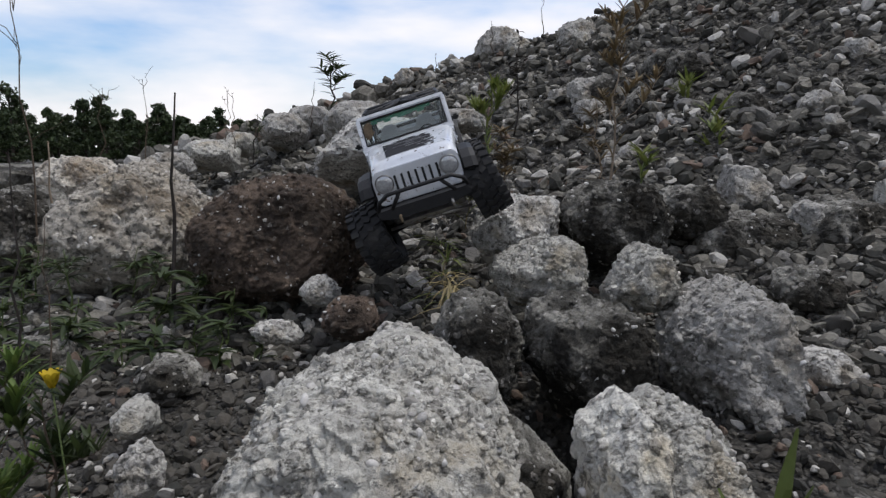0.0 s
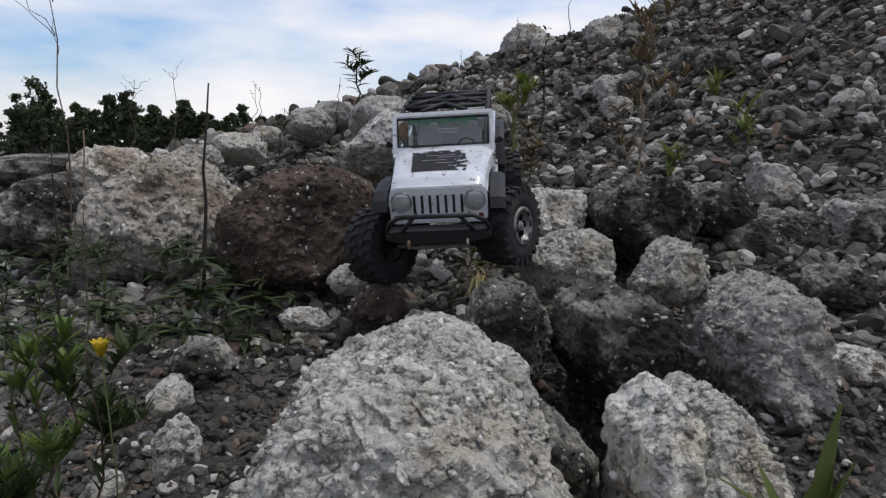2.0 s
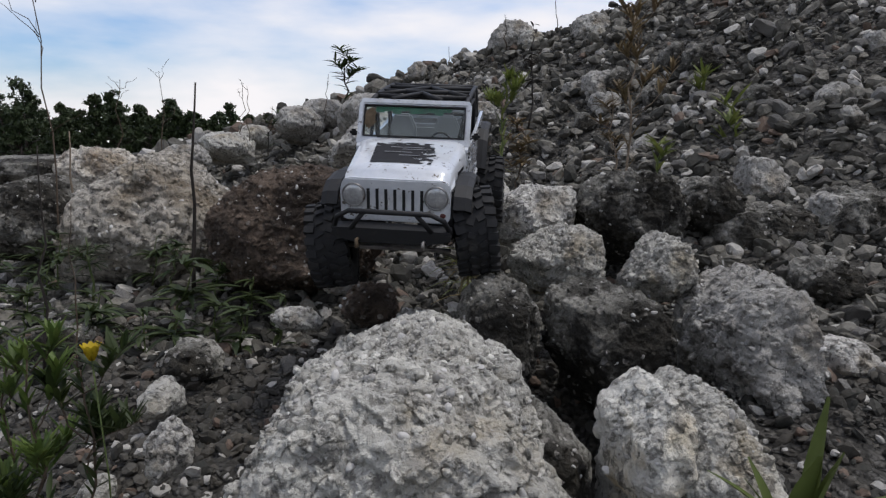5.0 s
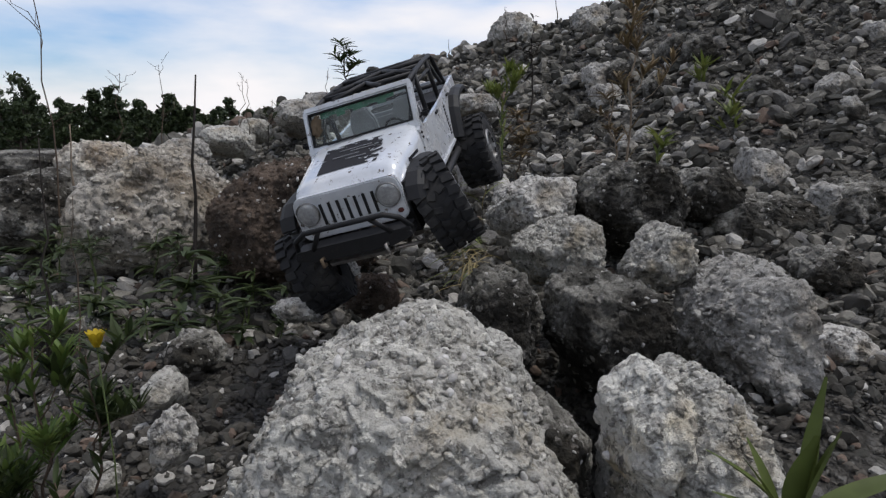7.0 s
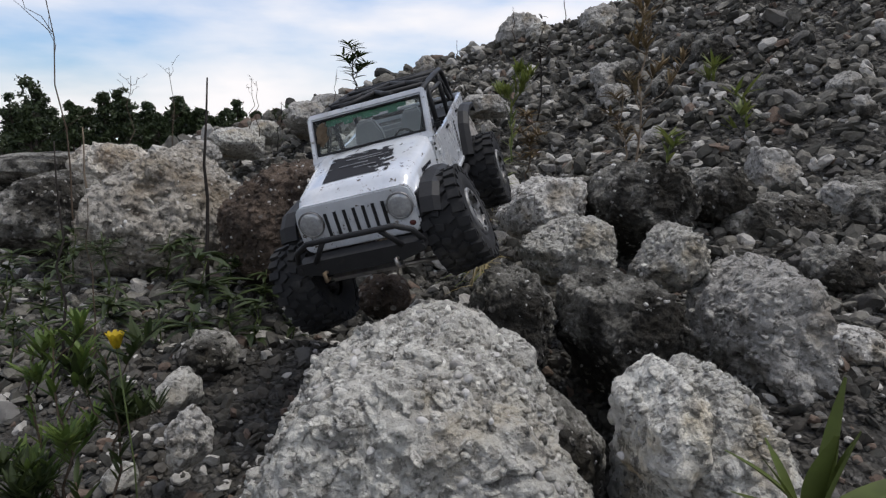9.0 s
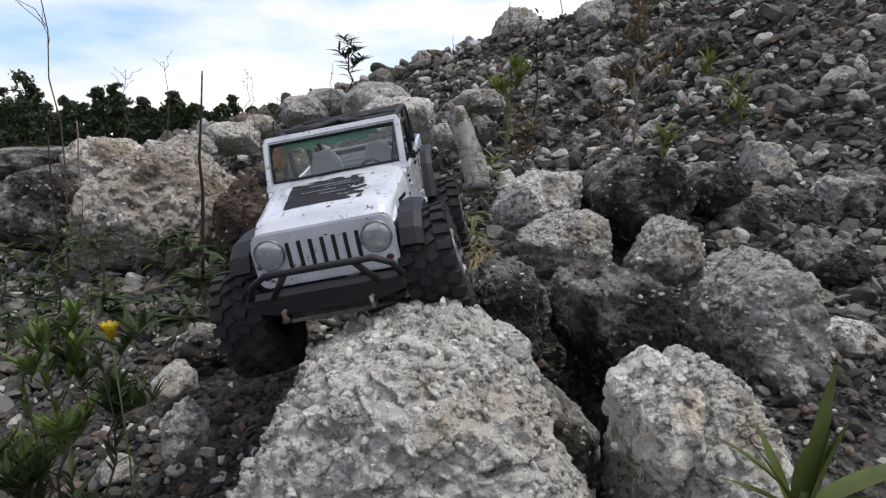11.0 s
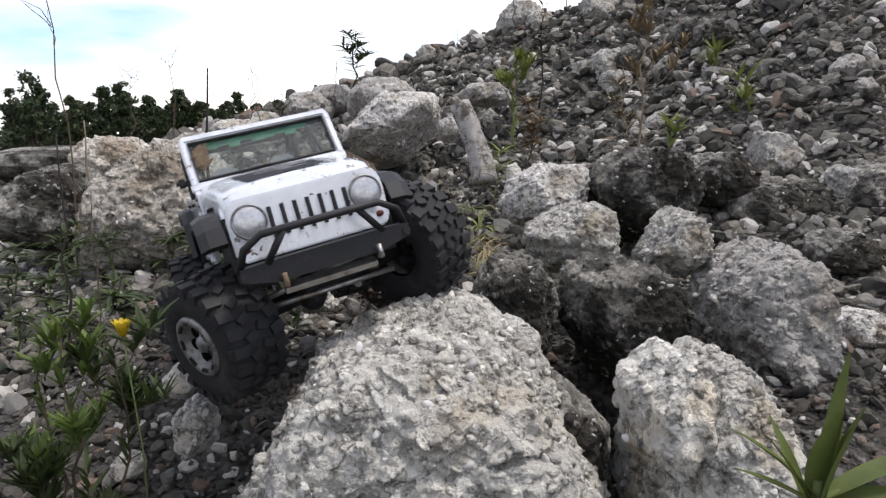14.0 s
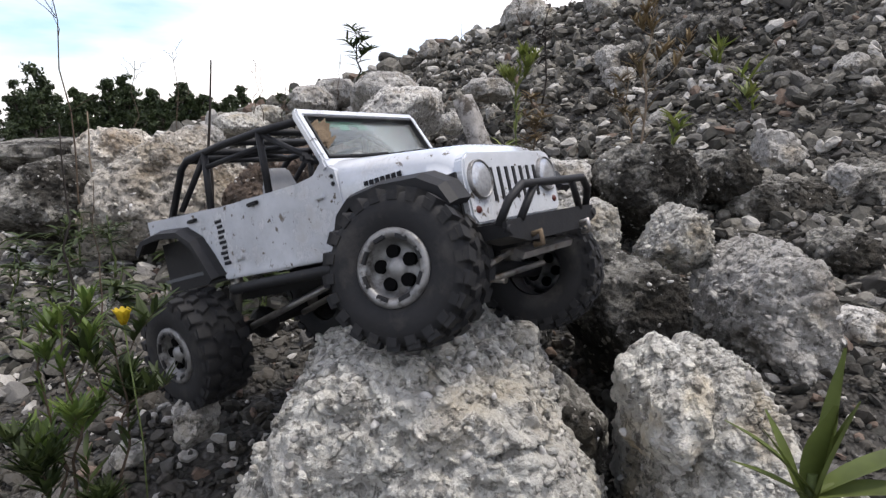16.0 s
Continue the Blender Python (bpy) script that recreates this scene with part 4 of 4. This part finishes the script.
    for x in (0.152, -0.178):
        axle = part("axle", tube(bmesh.new(), [(0, -0.095, 0), (0, 0.095, 0)], 0.009), BLACK, car)
        axles.append(axle)
        bm = bmesh.new()
        bmesh.ops.create_icosphere(bm, subdivisions=2, radius=0.021, matrix=Matrix.Translation((0, -0.012, 0)) @ Matrix.Diagonal((1, 0.8, 1, 1)))
        part("differential", bm, BLACK, axle)
    part("gearbox", box(bmesh.new(), (0.0, 0, 0.012), (0.16, 0.06, 0.04), None, 0.006), BLACK, car)
    wheels = [wheel(car) for _ in range(4)]
    return car, wheels, axles


truck_body, truck_wheels, truck_axles = truck()
TRUCK_ROWS = [
    (0, pose(0.0022, 1.3007, 0.4506, 17.8, 7.2, -88.4)),
    (0.5, pose(-0.0119, 1.2671, 0.4349, 10.8, 5.2, -84.8)),
    (1, pose(-0.0045, 1.2834, 0.4454, 15.6, 9.5, -88)),
    (1.5, pose(-0.0049, 1.2269, 0.4228, 8.9, 11.9, -92.4)),
    (2, pose(-0.0038, 1.194, 0.416, 3.7, 13, -93.8)),
    (2.5, pose(-0.0243, 1.1055, 0.4207, -6, 13.7, -96.3)),
    (3, pose(-0.0211, 1.109, 0.4141, -3.6, 14, -98.6)),
    (3.5, pose(-0.0226, 1.111, 0.4158, -4.1, 13.9, -98.2)),
    (4, pose(-0.0263, 1.1049, 0.4169, -5.7, 12.7, -97.3)),
    (6.5, pose(-0.0654, 1.0318, 0.4219, 11, 12.1, -98.6)),
    (7, pose(-0.0704, 1.0215, 0.4219, 15.3, 16, -99.5)),
    (7.5, pose(-0.0701, 1.0096, 0.4193, 16.2, 16, -99.3)),
    (8, pose(-0.0702, 1.0052, 0.4178, 16.4, 16.1, -99.5)),
    (8.5, pose(-0.0711, 0.9987, 0.4152, 14.2, 15.2, -98.5)),
    (9, pose(-0.0755, 0.9585, 0.404, 13.3, 12.55, -98)),
    (11.5, pose(-0.1268, 0.8465, 0.3449, 7.5, 2.3, -88.3)),
    (12, pose(-0.1375, 0.8527, 0.3446, 3.8, 0.1, -85.5)),
    (12.5, pose(-0.1674, 0.8453, 0.3277, 11, -2.3, -80.8)),
    (13, pose(-0.1986, 0.8287, 0.3174, 11.6, -5.3, -68.9)),
    (13.5, pose(-0.2062, 0.8246, 0.32, 3.3, -6.1, -64.2)),
    (14, pose(-0.2126, 0.7742, 0.3415, 11.4, -8.2, -65.6)),
    (14.5, pose(-0.2484, 0.7631, 0.3093, 29.1, -12, -56.5)),
    (15, pose(-0.2564, 0.7516, 0.3049, 19.4, -14.9, -50.1)),
    (15.2, pose(-0.2513, 0.7494, 0.3109, 17.2, -16.1, -48.3)),
    (15.5, pose(-0.2015, 0.7038, 0.3335, 4.9, -18.2, -42)),
    (15.8, pose(-0.12, 0.692, 0.3415, -3.2, -14.6, -35.2)),
    (16, pose(-0.1021, 0.6637, 0.3373, -1, -15.5, -35.3)),
]
STEER = {0: 0, 1: -20, 1.5: -24, 2: -28, 2.5: -22, 3: -5, 4: 0, 6.5: 17, 8: 17, 8.5: 14, 9: 2, 11.5: 0, 12: 0, 12.5: 14, 13: 28, 13.5: 33, 14: 26, 14.5: 11, 15: 18, 15.5: 12, 16: 15}
# forward shift and height of each wheel on its suspension: front right, front left, rear right, rear left
TRAVEL = {
    0: ((0, -0.034), (0, 0.01), (0, -0.025), (0, -0.02)),
    2.5: ((0, -0.025), (0, -0.003), (0, -0.025), (0, -0.02)),
    4: ((0, -0.028), (0, -0.005), (0, -0.025), (0, -0.022)),
    6.5: ((0, -0.034), (0, 0.018), (0, -0.022), (0, -0.01)),
    9: ((0, -0.032), (0, 0.014), (0, -0.022), (0, -0.012)),
    11.5: ((0, -0.02), (0, 0.008), (0, -0.022), (0, -0.015)),
    12: ((0, -0.03), (0, 0.01), (0, -0.022), (0, -0.018)),
    13.5: ((0, -0.03), (0, 0.0), (0, -0.025), (0, -0.025)),
    14: ((0, -0.035), (0, -0.005), (0, -0.025), (0, -0.025)),
    14.5: ((0.01, -0.014), (0, -0.01), (0, -0.03), (0, -0.02)),
    15: ((0.008, -0.025), (0, -0.008), (0, -0.03), (0, -0.02)),
    15.5: ((0, -0.021), (0, -0.02), (0, -0.029), (0, -0.02)),
    16: ((0.003, 0.004), (0, -0.03), (0, -0.037), (0, -0.02)),
}


def between(table, t):
    ks = sorted(table)
    a = max(k for k in ks if k <= t)
    b = min(k for k in ks if k >= t)
    f = 0 if a == b else (t - a) / (b - a)
    return np.array(table[a]) * (1 - f) + np.array(table[b]) * f


def motions():
    walk(truck_body, TRUCK_ROWS)
    spin, last, rows, beams = 0.0, None, [[], [], [], []], [[], []]
    for t, m in TRUCK_ROWS:
        if last is not None:
            step = (m.translation - last.translation).dot(m.to_3x3() @ Vector((1, 0, 0)))
            spin += max(-80, min(80, math.degrees(step / 0.063)))
        last = m
        steer, travel = float(between(STEER, t)), between(TRAVEL, t)
        lean = [math.degrees(math.atan2(travel[k + 1][1] - travel[k][1], 0.212)) for k in (0, 2)]
        for k, x in enumerate((0.152, -0.178)):
            middle = (travel[2 * k] + travel[2 * k + 1]) / 2
            beams[k].append((t, pose(x + middle[0], 0, middle[1], lean[k])))
        for k, (x, s) in enumerate(((0.152, -1), (0.152, 1), (-0.178, -1), (-0.178, 1))):
            dx, z = travel[k]
            turn = pose(0, 0, 0, 0, 0, (steer if k < 2 else 0) + (180 if s > 0 else 0)) @ pose(0, 0, 0, 0, -s * spin, 0)
            rows[k].append((t, pose(x + dx, s * (0.106 if k < 2 else 0.108), z, lean[k // 2]) @ turn))
    for w, r in zip(truck_wheels + truck_axles, rows + beams):
        walk(w, r)


# ---- plants ----
def blade(bm, base, way, length, width, droop, fold=0.25, n=5):
    """A pointed leaf from base along way, bending down."""
    way = Vector(way).normalized()
    side = way.cross(Vector((0, 0, 1)))
    side = side.normalized() if side.length > 1e-3 else Vector((1, 0, 0))
    p, rows = Vector(base), []
    for k in range(n + 1):
        f = k / n
        w = width * math.sin(math.pi * min(0.96, 0.12 + 0.88 * f)) ** 0.8
        up = side.cross(way).normalized()
        rows.append([bm.verts.new(p - side * w / 2 + up * w * fold), bm.verts.new(p), bm.verts.new(p + side * w / 2 + up * w * fold)])
        way = (way + Vector((0, 0, -droop / n))).normalized()
        p = p + way * length / n
    for a, b in zip(rows, rows[1:]):
        for k in (0, 1):
            bm.faces.new((a[k], a[k + 1], b[k + 1], b[k])).smooth = True


def bend(rng, a, b, n, wobble):
    a, b = Vector(a), Vector(b)
    size = (b - a).length * wobble
    pts = []
    for k in range(n + 1):
        f = k / n
        q = Vector(rng.normal(0, size, 3)) * math.sin(math.pi * f)
        pts.append(a.lerp(b, f) + q)
    return pts


def weed(name, label, base, top, stem, leaf, leaves, length, width, seed, start=0.15, twigs=0, thick=0.0022, droop=0.6, spread=1.0):
    """An upright wild plant: a stem, side twigs, and narrow leaves along them."""
    rng = np.random.RandomState(seed)
    root = tagged(new(name), label, "plant", "wild plants on the bank")
    root.location = base
    rel = Vector(top) - Vector(base)
    main = bend(rng, (0, 0, -0.02), rel, 7, 0.012 if leaves == 0 else 0.03)
    bm = tube(bmesh.new(), main, thick, thick * 0.35, 6)
    lines = [(main, start)]
    for k in range(twigs):
        f = rng.uniform(0.4, 0.95)
        p = main[0].lerp(main[-1], f)
        a = rng.uniform(0, 2 * math.pi)
        q = p + Vector((math.cos(a), math.sin(a) * 0.6, rng.uniform(0.5, 1.3))) * rel.length * rng.uniform(0.1, 0.24)
        line = bend(rng, p, q, 4, 0.06)
        part("twig", tube(bmesh.new(), line, thick * 0.45, thick * 0.2, 4), stem, root)
        lines.append((line, 0.4))
    part("stem", bm, stem, root)
    if leaves:
        bm = bmesh.new()
        for k in range(leaves):
            line, s0 = lines[k % len(lines)]
            f = s0 + (1 - s0) * rng.uniform(0, 1)
            i = min(len(line) - 2, int(f * (len(line) - 1)))
            p = line[i].lerp(line[i + 1], f * (len(line) - 1) - i)
            a = k * 2.4 + rng.uniform(-0.5, 0.5)
            size = rng.uniform(0.6, 1.1) * (1.15 - 0.5 * f)
            blade(bm, p, (math.cos(a) * spread, math.sin(a) * spread, rng.uniform(0.3, 1.2)), length * size, width * size, droop * rng.uniform(0.5, 1.3))
        part("leaves", bm, leaf, root)
    return root


def big_leaf_plant():
    root = tagged(new("broadleaf_plant"), "green plant with long pointed leaves growing among the rocks", "plant", "wild plants on the bank")
    root.location = (0.196, 0.325, 0.292)
    rng = np.random.RandomState(4)
    for way, length, width, droop in (((0.1, 0.02, 1), 0.09, 0.012, -0.1), ((0.04, -0.12, 1), 0.06, 0.023, 0.1), ((0.16, -0.1, 0.9), 0.066, 0.015, 0.3), ((-0.75, 0.1, 1), 0.072, 0.0085, 0.55), ((-0.55, -0.05, 1), 0.055, 0.005, 0.3), ((-0.9, -0.1, 0.6), 0.06, 0.008, 0.2),
                                      ((0.95, 0.0, 0.62), 0.085, 0.015, 0.35), ((0.95, -0.2, 0.3), 0.07, 0.017, 0.25), ((0.5, 0.5, 0.7), 0.05, 0.009, 0.6), ((-0.2, 0.4, 0.8), 0.05, 0.008, 0.2)):
        bm = bmesh.new()
        blade(bm, (rng.uniform(-0.004, 0.004), rng.uniform(-0.004, 0.004), -0.006), way, length, width, droop, 0.22, 10)
        part("leaf", bm, LEAF_OLIVE, root)
    part("stem", tube(bmesh.new(), [(0, 0, -0.18), (0, 0, -0.08), (0, 0, 0.01)], 0.004, 0.003), LEAF_STEM, root)


LEAF_STEM = plain_material("green_stem", (0.1, 0.13, 0.04), 0.7)
big_leaf_plant()

FERN = "feathery green seedling growing in the gravel"
for k, (x, y, z, top, tall) in enumerate(((-0.328, 0.48, 0.13, 0.352, 0), (-0.292, 0.487, 0.13, 0.33, 1), (-0.36, 0.5, 0.12, 0.33, 0), (-0.345, 0.455, 0.11, 0.25, 1), (-0.31, 0.46, 0.11, 0.235, 1))):
    weed("seedling", FERN, (x, y, z), (x + 0.002, y + 0.005, top), STEM, LEAF if tall == 0 else LEAF_DARK, 170, 0.034, 0.0065, 21 + k, 0.52, 6, 0.0018, 0.15, 0.55)


def flower():
    root = tagged(new("wildflower"), "small yellow wildflower on a thin stem", "flower")
    root.location = (-0.276, 0.485, 0.34)
    part("stem", tube(bmesh.new(), [(0.004, 0, -0.21), (0.006, 0, -0.1), (0, 0, 0)], 0.0007), LEAF_STEM, root)
    for k in range(9):
        bm = bmesh.new()
        a = 2 * math.pi * k / 9
        blade(bm, (0, 0, 0), (math.cos(a), math.sin(a), 1.5), 0.016, 0.009, -0.2, 0.2, 4)
        part("petal", bm, PETAL, root)


flower()

STALK = "thin dead stalk standing in the gravel"
weed("dead_stalk", STALK, (-0.532, 1.33, 0.22), (-0.527, 1.39, 0.646), STEM_DARK, STEM_DARK, 0, 0, 0, 31, thick=0.0052)
weed("dead_stalk", STALK, (-0.633, 0.97, 0.17), (-0.636, 1.01, 0.51), STEM_DARK, STEM_DARK, 0, 0, 0, 32, thick=0.0026)
weed("dead_stalk", STALK, (-0.58, 0.97, 0.17), (-0.585, 1.0, 0.42), STEM, STEM, 0, 0, 0, 33, thick=0.0016)
weed("tall_weed", "tall branching dead weed with dry seed heads", (-0.97, 1.6, 0.25), (-1.032, 1.68, 0.98), STEM, STEM, 0, 0.008, 0.004, 34, 0.6, 6, 0.0026)
weed("dead_stalk", STALK, (-0.95, 1.62, 0.3), (-0.95, 1.64, 0.55), STEM_PALE, STEM, 0, 0, 0, 35, thick=0.004)
weed("green_weed", "leafy green weed growing on the bank", (0.18, 1.93, 0.47), (0.188, 1.966, 0.735), LEAF_STEM, LEAF_YELLOW, 190, 0.06, 0.009, 41, 0.1, 7, 0.003, 0.2, 0.5)
weed("dead_weed", "dark dead weed with curled leaves", (0.297, 2.25, 0.6), (0.316, 2.3, 0.9), STEM_DARK, STEM_DARK, 34, 0.05, 0.012, 42, 0.4, 6, 0.0036)
weed("rusty_weed", "tall rusty-leaved weed with a pale stem", (0.466, 1.617, 0.42), (0.505, 1.68, 0.84), STEM_PALE, LEAF_RUST, 230, 0.05, 0.01, 43, 0.02, 9, 0.0035, 0.3, 0.5)
weed("rusty_weed", "tall rusty-leaved weed with a pale stem", (0.44, 1.64, 0.42), (0.43, 1.66, 0.66), STEM_PALE, LEAF_RUST, 90, 0.05, 0.009, 44, 0.02, 5, 0.003)
weed("green_weed", "leafy green weed growing on the bank", (0.823, 2.05, 0.56), (0.825, 2.07, 0.735), LEAF_STEM, LEAF_YELLOW, 60, 0.075, 0.012, 45, 0.1, 3, 0.0025, 0.2, 0.5)
weed("yellow_weed", "yellow-green weed with narrow pointed leaves", (0.806, 1.775, 0.43), (0.806, 1.796, 0.62), LEAF_STEM, LEAF_YELLOW, 34, 0.09, 0.013, 46, 0.3, 3, 0.004, 0.3, 0.8)
weed("yellow_weed", "yellow-green weed with narrow pointed leaves", (0.561, 1.671, 0.42), (0.57, 1.682, 0.53), LEAF_STEM, LEAF_YELLOW, 26, 0.075, 0.013, 47, 0.3, 2, 0.003, 0.4, 0.8)
weed("dry_weed", "brown drying weed on the bank", (0.187, 1.614, 0.38), (0.21, 1.63, 0.56), STEM, LEAF_RUST, 130, 0.05, 0.009, 48, 0.1, 9, 0.0026)
weed("dark_shrub", "dark leafy shrub on the crest of the bank", (-0.48, 3.08, 0.66), (-0.455, 3.12, 0.98), STEM_DARK, LEAF_DARK, 120, 0.085, 0.015, 49, 0.15, 5, 0.006, 0.4, 1.1)
weed("dark_shrub", "dark leafy shrub on the crest of the bank", (-0.72, 2.64, 0.5), (-0.7, 2.66, 0.68), STEM_DARK, LEAF_DARK, 60, 0.05, 0.007, 50, 0.1, 7, 0.003)
for k, (b, t) in enumerate((((-0.866, 2.757, 0.56), (-0.858, 2.784, 0.78)), ((-0.83, 2.76, 0.56), (-0.84, 2.784, 0.775)), ((-1.189, 2.333, 0.42), (-1.175, 2.373, 0.755)), ((-1.11, 2.54, 0.45), (-1.125, 2.585, 0.81)), ((-0.55, 3.0, 0.66), (-0.53, 3.02, 0.85)),
                            ((0.02, 3.3, 0.9), (0.03, 3.32, 1.02)), ((0.3, 3.1, 1.0), (0.29, 3.12, 1.14)), ((0.5, 2.9, 1.05), (0.5, 2.92, 1.2)))):
    weed("dead_stalk", "thin dry weed stalk on the crest", b, t, STEM, STEM, 12, 0.014, 0.005, 60 + k, 0.75, 4 if k in (2, 3) else 1, 0.0024)
# Herbs in the hollow: dark leaf colour carries the shade under the boulder.
weed("ground_herb", "low dark green herb between the stones", (-0.562, 1.268, 0.14), (-0.5, 1.25, 0.27), LEAF_STEM, LEAF_DARK, 40, 0.11, 0.02, 71, 0.0, 3, 0.003, 0.9, 1.5)
weed("ground_herb", "low dark green herb between the stones", (-0.64, 1.16, 0.12), (-0.66, 1.15, 0.22), LEAF_STEM, LEAF_DARK, 46, 0.08, 0.014, 72, 0.0, 3, 0.003, 0.9, 1.5)
weed("ground_herb", "low dark green herb between the stones", (-0.45, 1.2, 0.12), (-0.44, 1.2, 0.2), LEAF_STEM, LEAF_DARK, 34, 0.07, 0.012, 73, 0.0, 2, 0.003, 0.9, 1.5)
weed("ground_herb", "low dark green herb between the stones", (-0.76, 1.35, 0.2), (-0.76, 1.34, 0.32), LEAF_STEM, LEAF_DARK, 50, 0.06, 0.008, 74, 0.0, 4, 0.003, 0.9, 1.5)
for k, (x, y, z) in enumerate(((-0.33, 1.22, 0.1), (-0.7, 1.24, 0.14), (-0.55, 1.1, 0.12), (-0.82, 1.2, 0.15), (-0.5, 1.36, 0.17), (-0.62, 1.42, 0.2), (-0.42, 1.32, 0.14), (-0.7, 1.5, 0.2), (-0.9, 1.45, 0.2), (-0.85, 1.32, 0.17), (-0.38, 1.12, 0.12), (-0.47, 1.05, 0.12), (-0.95, 1.28, 0.15), (-0.9, 1.12, 0.13), (-0.78, 1.05, 0.12), (-1.02, 1.4, 0.17), (-0.66, 1.02, 0.11), (-0.98, 1.52, 0.2))):
    weed("ground_herb", "low dark green herb between the stones", (x, y, z), (x + 0.02, y, z + 0.1), LEAF_STEM, LEAF_DARK, 26, 0.06, 0.014, 80 + k, 0.0, 4, 0.0025, 0.9, 1.5)
weed("grass_tuft", "yellowish grass tuft between the rocks", (0.03, 1.1, 0.27), (0.04, 1.1, 0.36), STRAW, LEAF_YELLOW, 40, 0.075, 0.005, 75, 0.0, 3, 0.0015, 0.9, 1.2)
weed("grass_tuft", "yellowish grass tuft between the rocks", (0.09, 1.45, 0.37), (0.1, 1.45, 0.46), STRAW, LEAF_YELLOW, 36, 0.08, 0.005, 76, 0.0, 3, 0.0015, 0.9, 1.2)
weed("grass_tuft", "dry brown grass hanging over the rock", (0.07, 0.98, 0.29), (0.04, 0.96, 0.33), STRAW, STRAW, 36, 0.08, 0.004, 77, 0.0, 5, 0.0015, 1.6, 1.4)


def driftwood():
    rng = np.random.RandomState(9)
    bm = bmesh.new()
    pts = [(0.07 - 0.055 * f ** 1.6, 1.52 + 0.06 * f, 0.38 + 0.19 * f) for f in (k / 14 for k in range(15))]
    tube(bm, pts, 0.031, 0.024, 28)
    for v in bm.verts:
        a = math.atan2(v.co.y - 1.55, v.co.x - 0.04)
        v.co += Vector((math.cos(a), math.sin(a), 0)) * (0.009 * noise.noise(Vector((math.cos(a) * 4, math.sin(a) * 4, v.co.z * 5))) + 0.004 * noise.noise(Vector((math.cos(a) * 12, math.sin(a) * 12, v.co.z * 8))))
    tagged(part("driftwood", bm, DRIFT, None, "", True), "split grey weathered stump of driftwood on the bank", "wood")


driftwood()


# ---- far pines ----
def pine(x, y, base, tall, seed):
    rng = np.random.RandomState(seed)
    root = tagged(new("pine_tree"), "dark pine tree in a far row beyond the bank", "tree", "far row of pines")
    root.location = (x, y, base)
    bm = tube(bmesh.new(), bend(rng, (0, 0, -0.3), (0, 0, tall * 0.95), 6, 0.01), 0.17, 0.04, 8)
    cl = []
    low = rng.uniform(0.05, 0.3)
    lean = rng.uniform(0.75, 1.25)
    for k in range(44):
        h = rng.uniform(low, 1.0)
        z = tall * h
        wide = tall * 0.36 * lean * (1.06 - h) ** 0.7 * rng.uniform(0.15, 1.0)
        a = rng.uniform(0, 2 * math.pi)
        c = Vector((math.cos(a) * wide, math.sin(a) * wide, z))
        cl.append((c, tall * rng.uniform(0.035, 0.09)))
        tube(bm, [(0, 0, z - 0.1 * tall), tuple(c)], 0.05, 0.02, 4)
    part("trunk", bm, BARK, root)
    n = 75
    v, f = [], []
    for c, r in cl:
        q = rng.normal(size=(n, 3))
        q = q / np.linalg.norm(q, axis=1)[:, None] * r * rng.uniform(0.3, 1.0, (n, 1)) * (1.2, 1.2, 0.75) + np.array(c)
        for p in q:
            a, b = rng.normal(size=3) * 0.11, rng.normal(size=3) * 0.11
            k = len(v)
            v += [p - a, p - b, p + a, p + b]
            f.append([k, k + 1, k + 2, k + 3])
    crown = new("crown", mesh_from("crown", v, f, NEEDLE, False))
    crown.parent = root


for k, (px, y, top) in enumerate(((-64.5, 84, 7.5), (-60, 80, 8.4), (-55, 82, 6.8), (-52, 80, 9.6), (-50, 76, 7.6), (-47, 81, 6.8), (-45.5, 77, 6.2), (-43, 80, 8.3), (-40, 79, 6.6), (-37, 81, 6.3), (-35.5, 78, 7.0), (-33.6, 80, 8.0), (-31.3, 80, 7.2), (-29, 84, 6.6), (-27.4, 80, 6.2), (-25, 83, 5.9), (-68, 82, 7.8), (-58, 90, 7.2), (-63, 92, 8.4), (-56.5, 88, 9.4), (-53.5, 92, 8.0), (-46, 90, 9.0), (-44, 94, 7.8), (-39, 92, 7.6), (-36.5, 90, 8.4), (-34.5, 93, 7.6), (-30, 91, 8.3), (-28, 92, 7.3), (-41.5, 88, 6.8), (-48.5, 90, 7.3))):
    pine(px, y, -1.4, (top + 1.2) * (0.8, 0.95, 0.86, 0.98, 0.74)[k % 5] * (1.0 if px < -36 else 0.88), 200 + k)
for k in range(26):
    pine(-70 + 1.85 * k, 95 + 3 * (k % 3), -1.4, 6.8 - 0.06 * k + 1.4 * (k * 7 % 5) / 4, 260 + k)

motions()
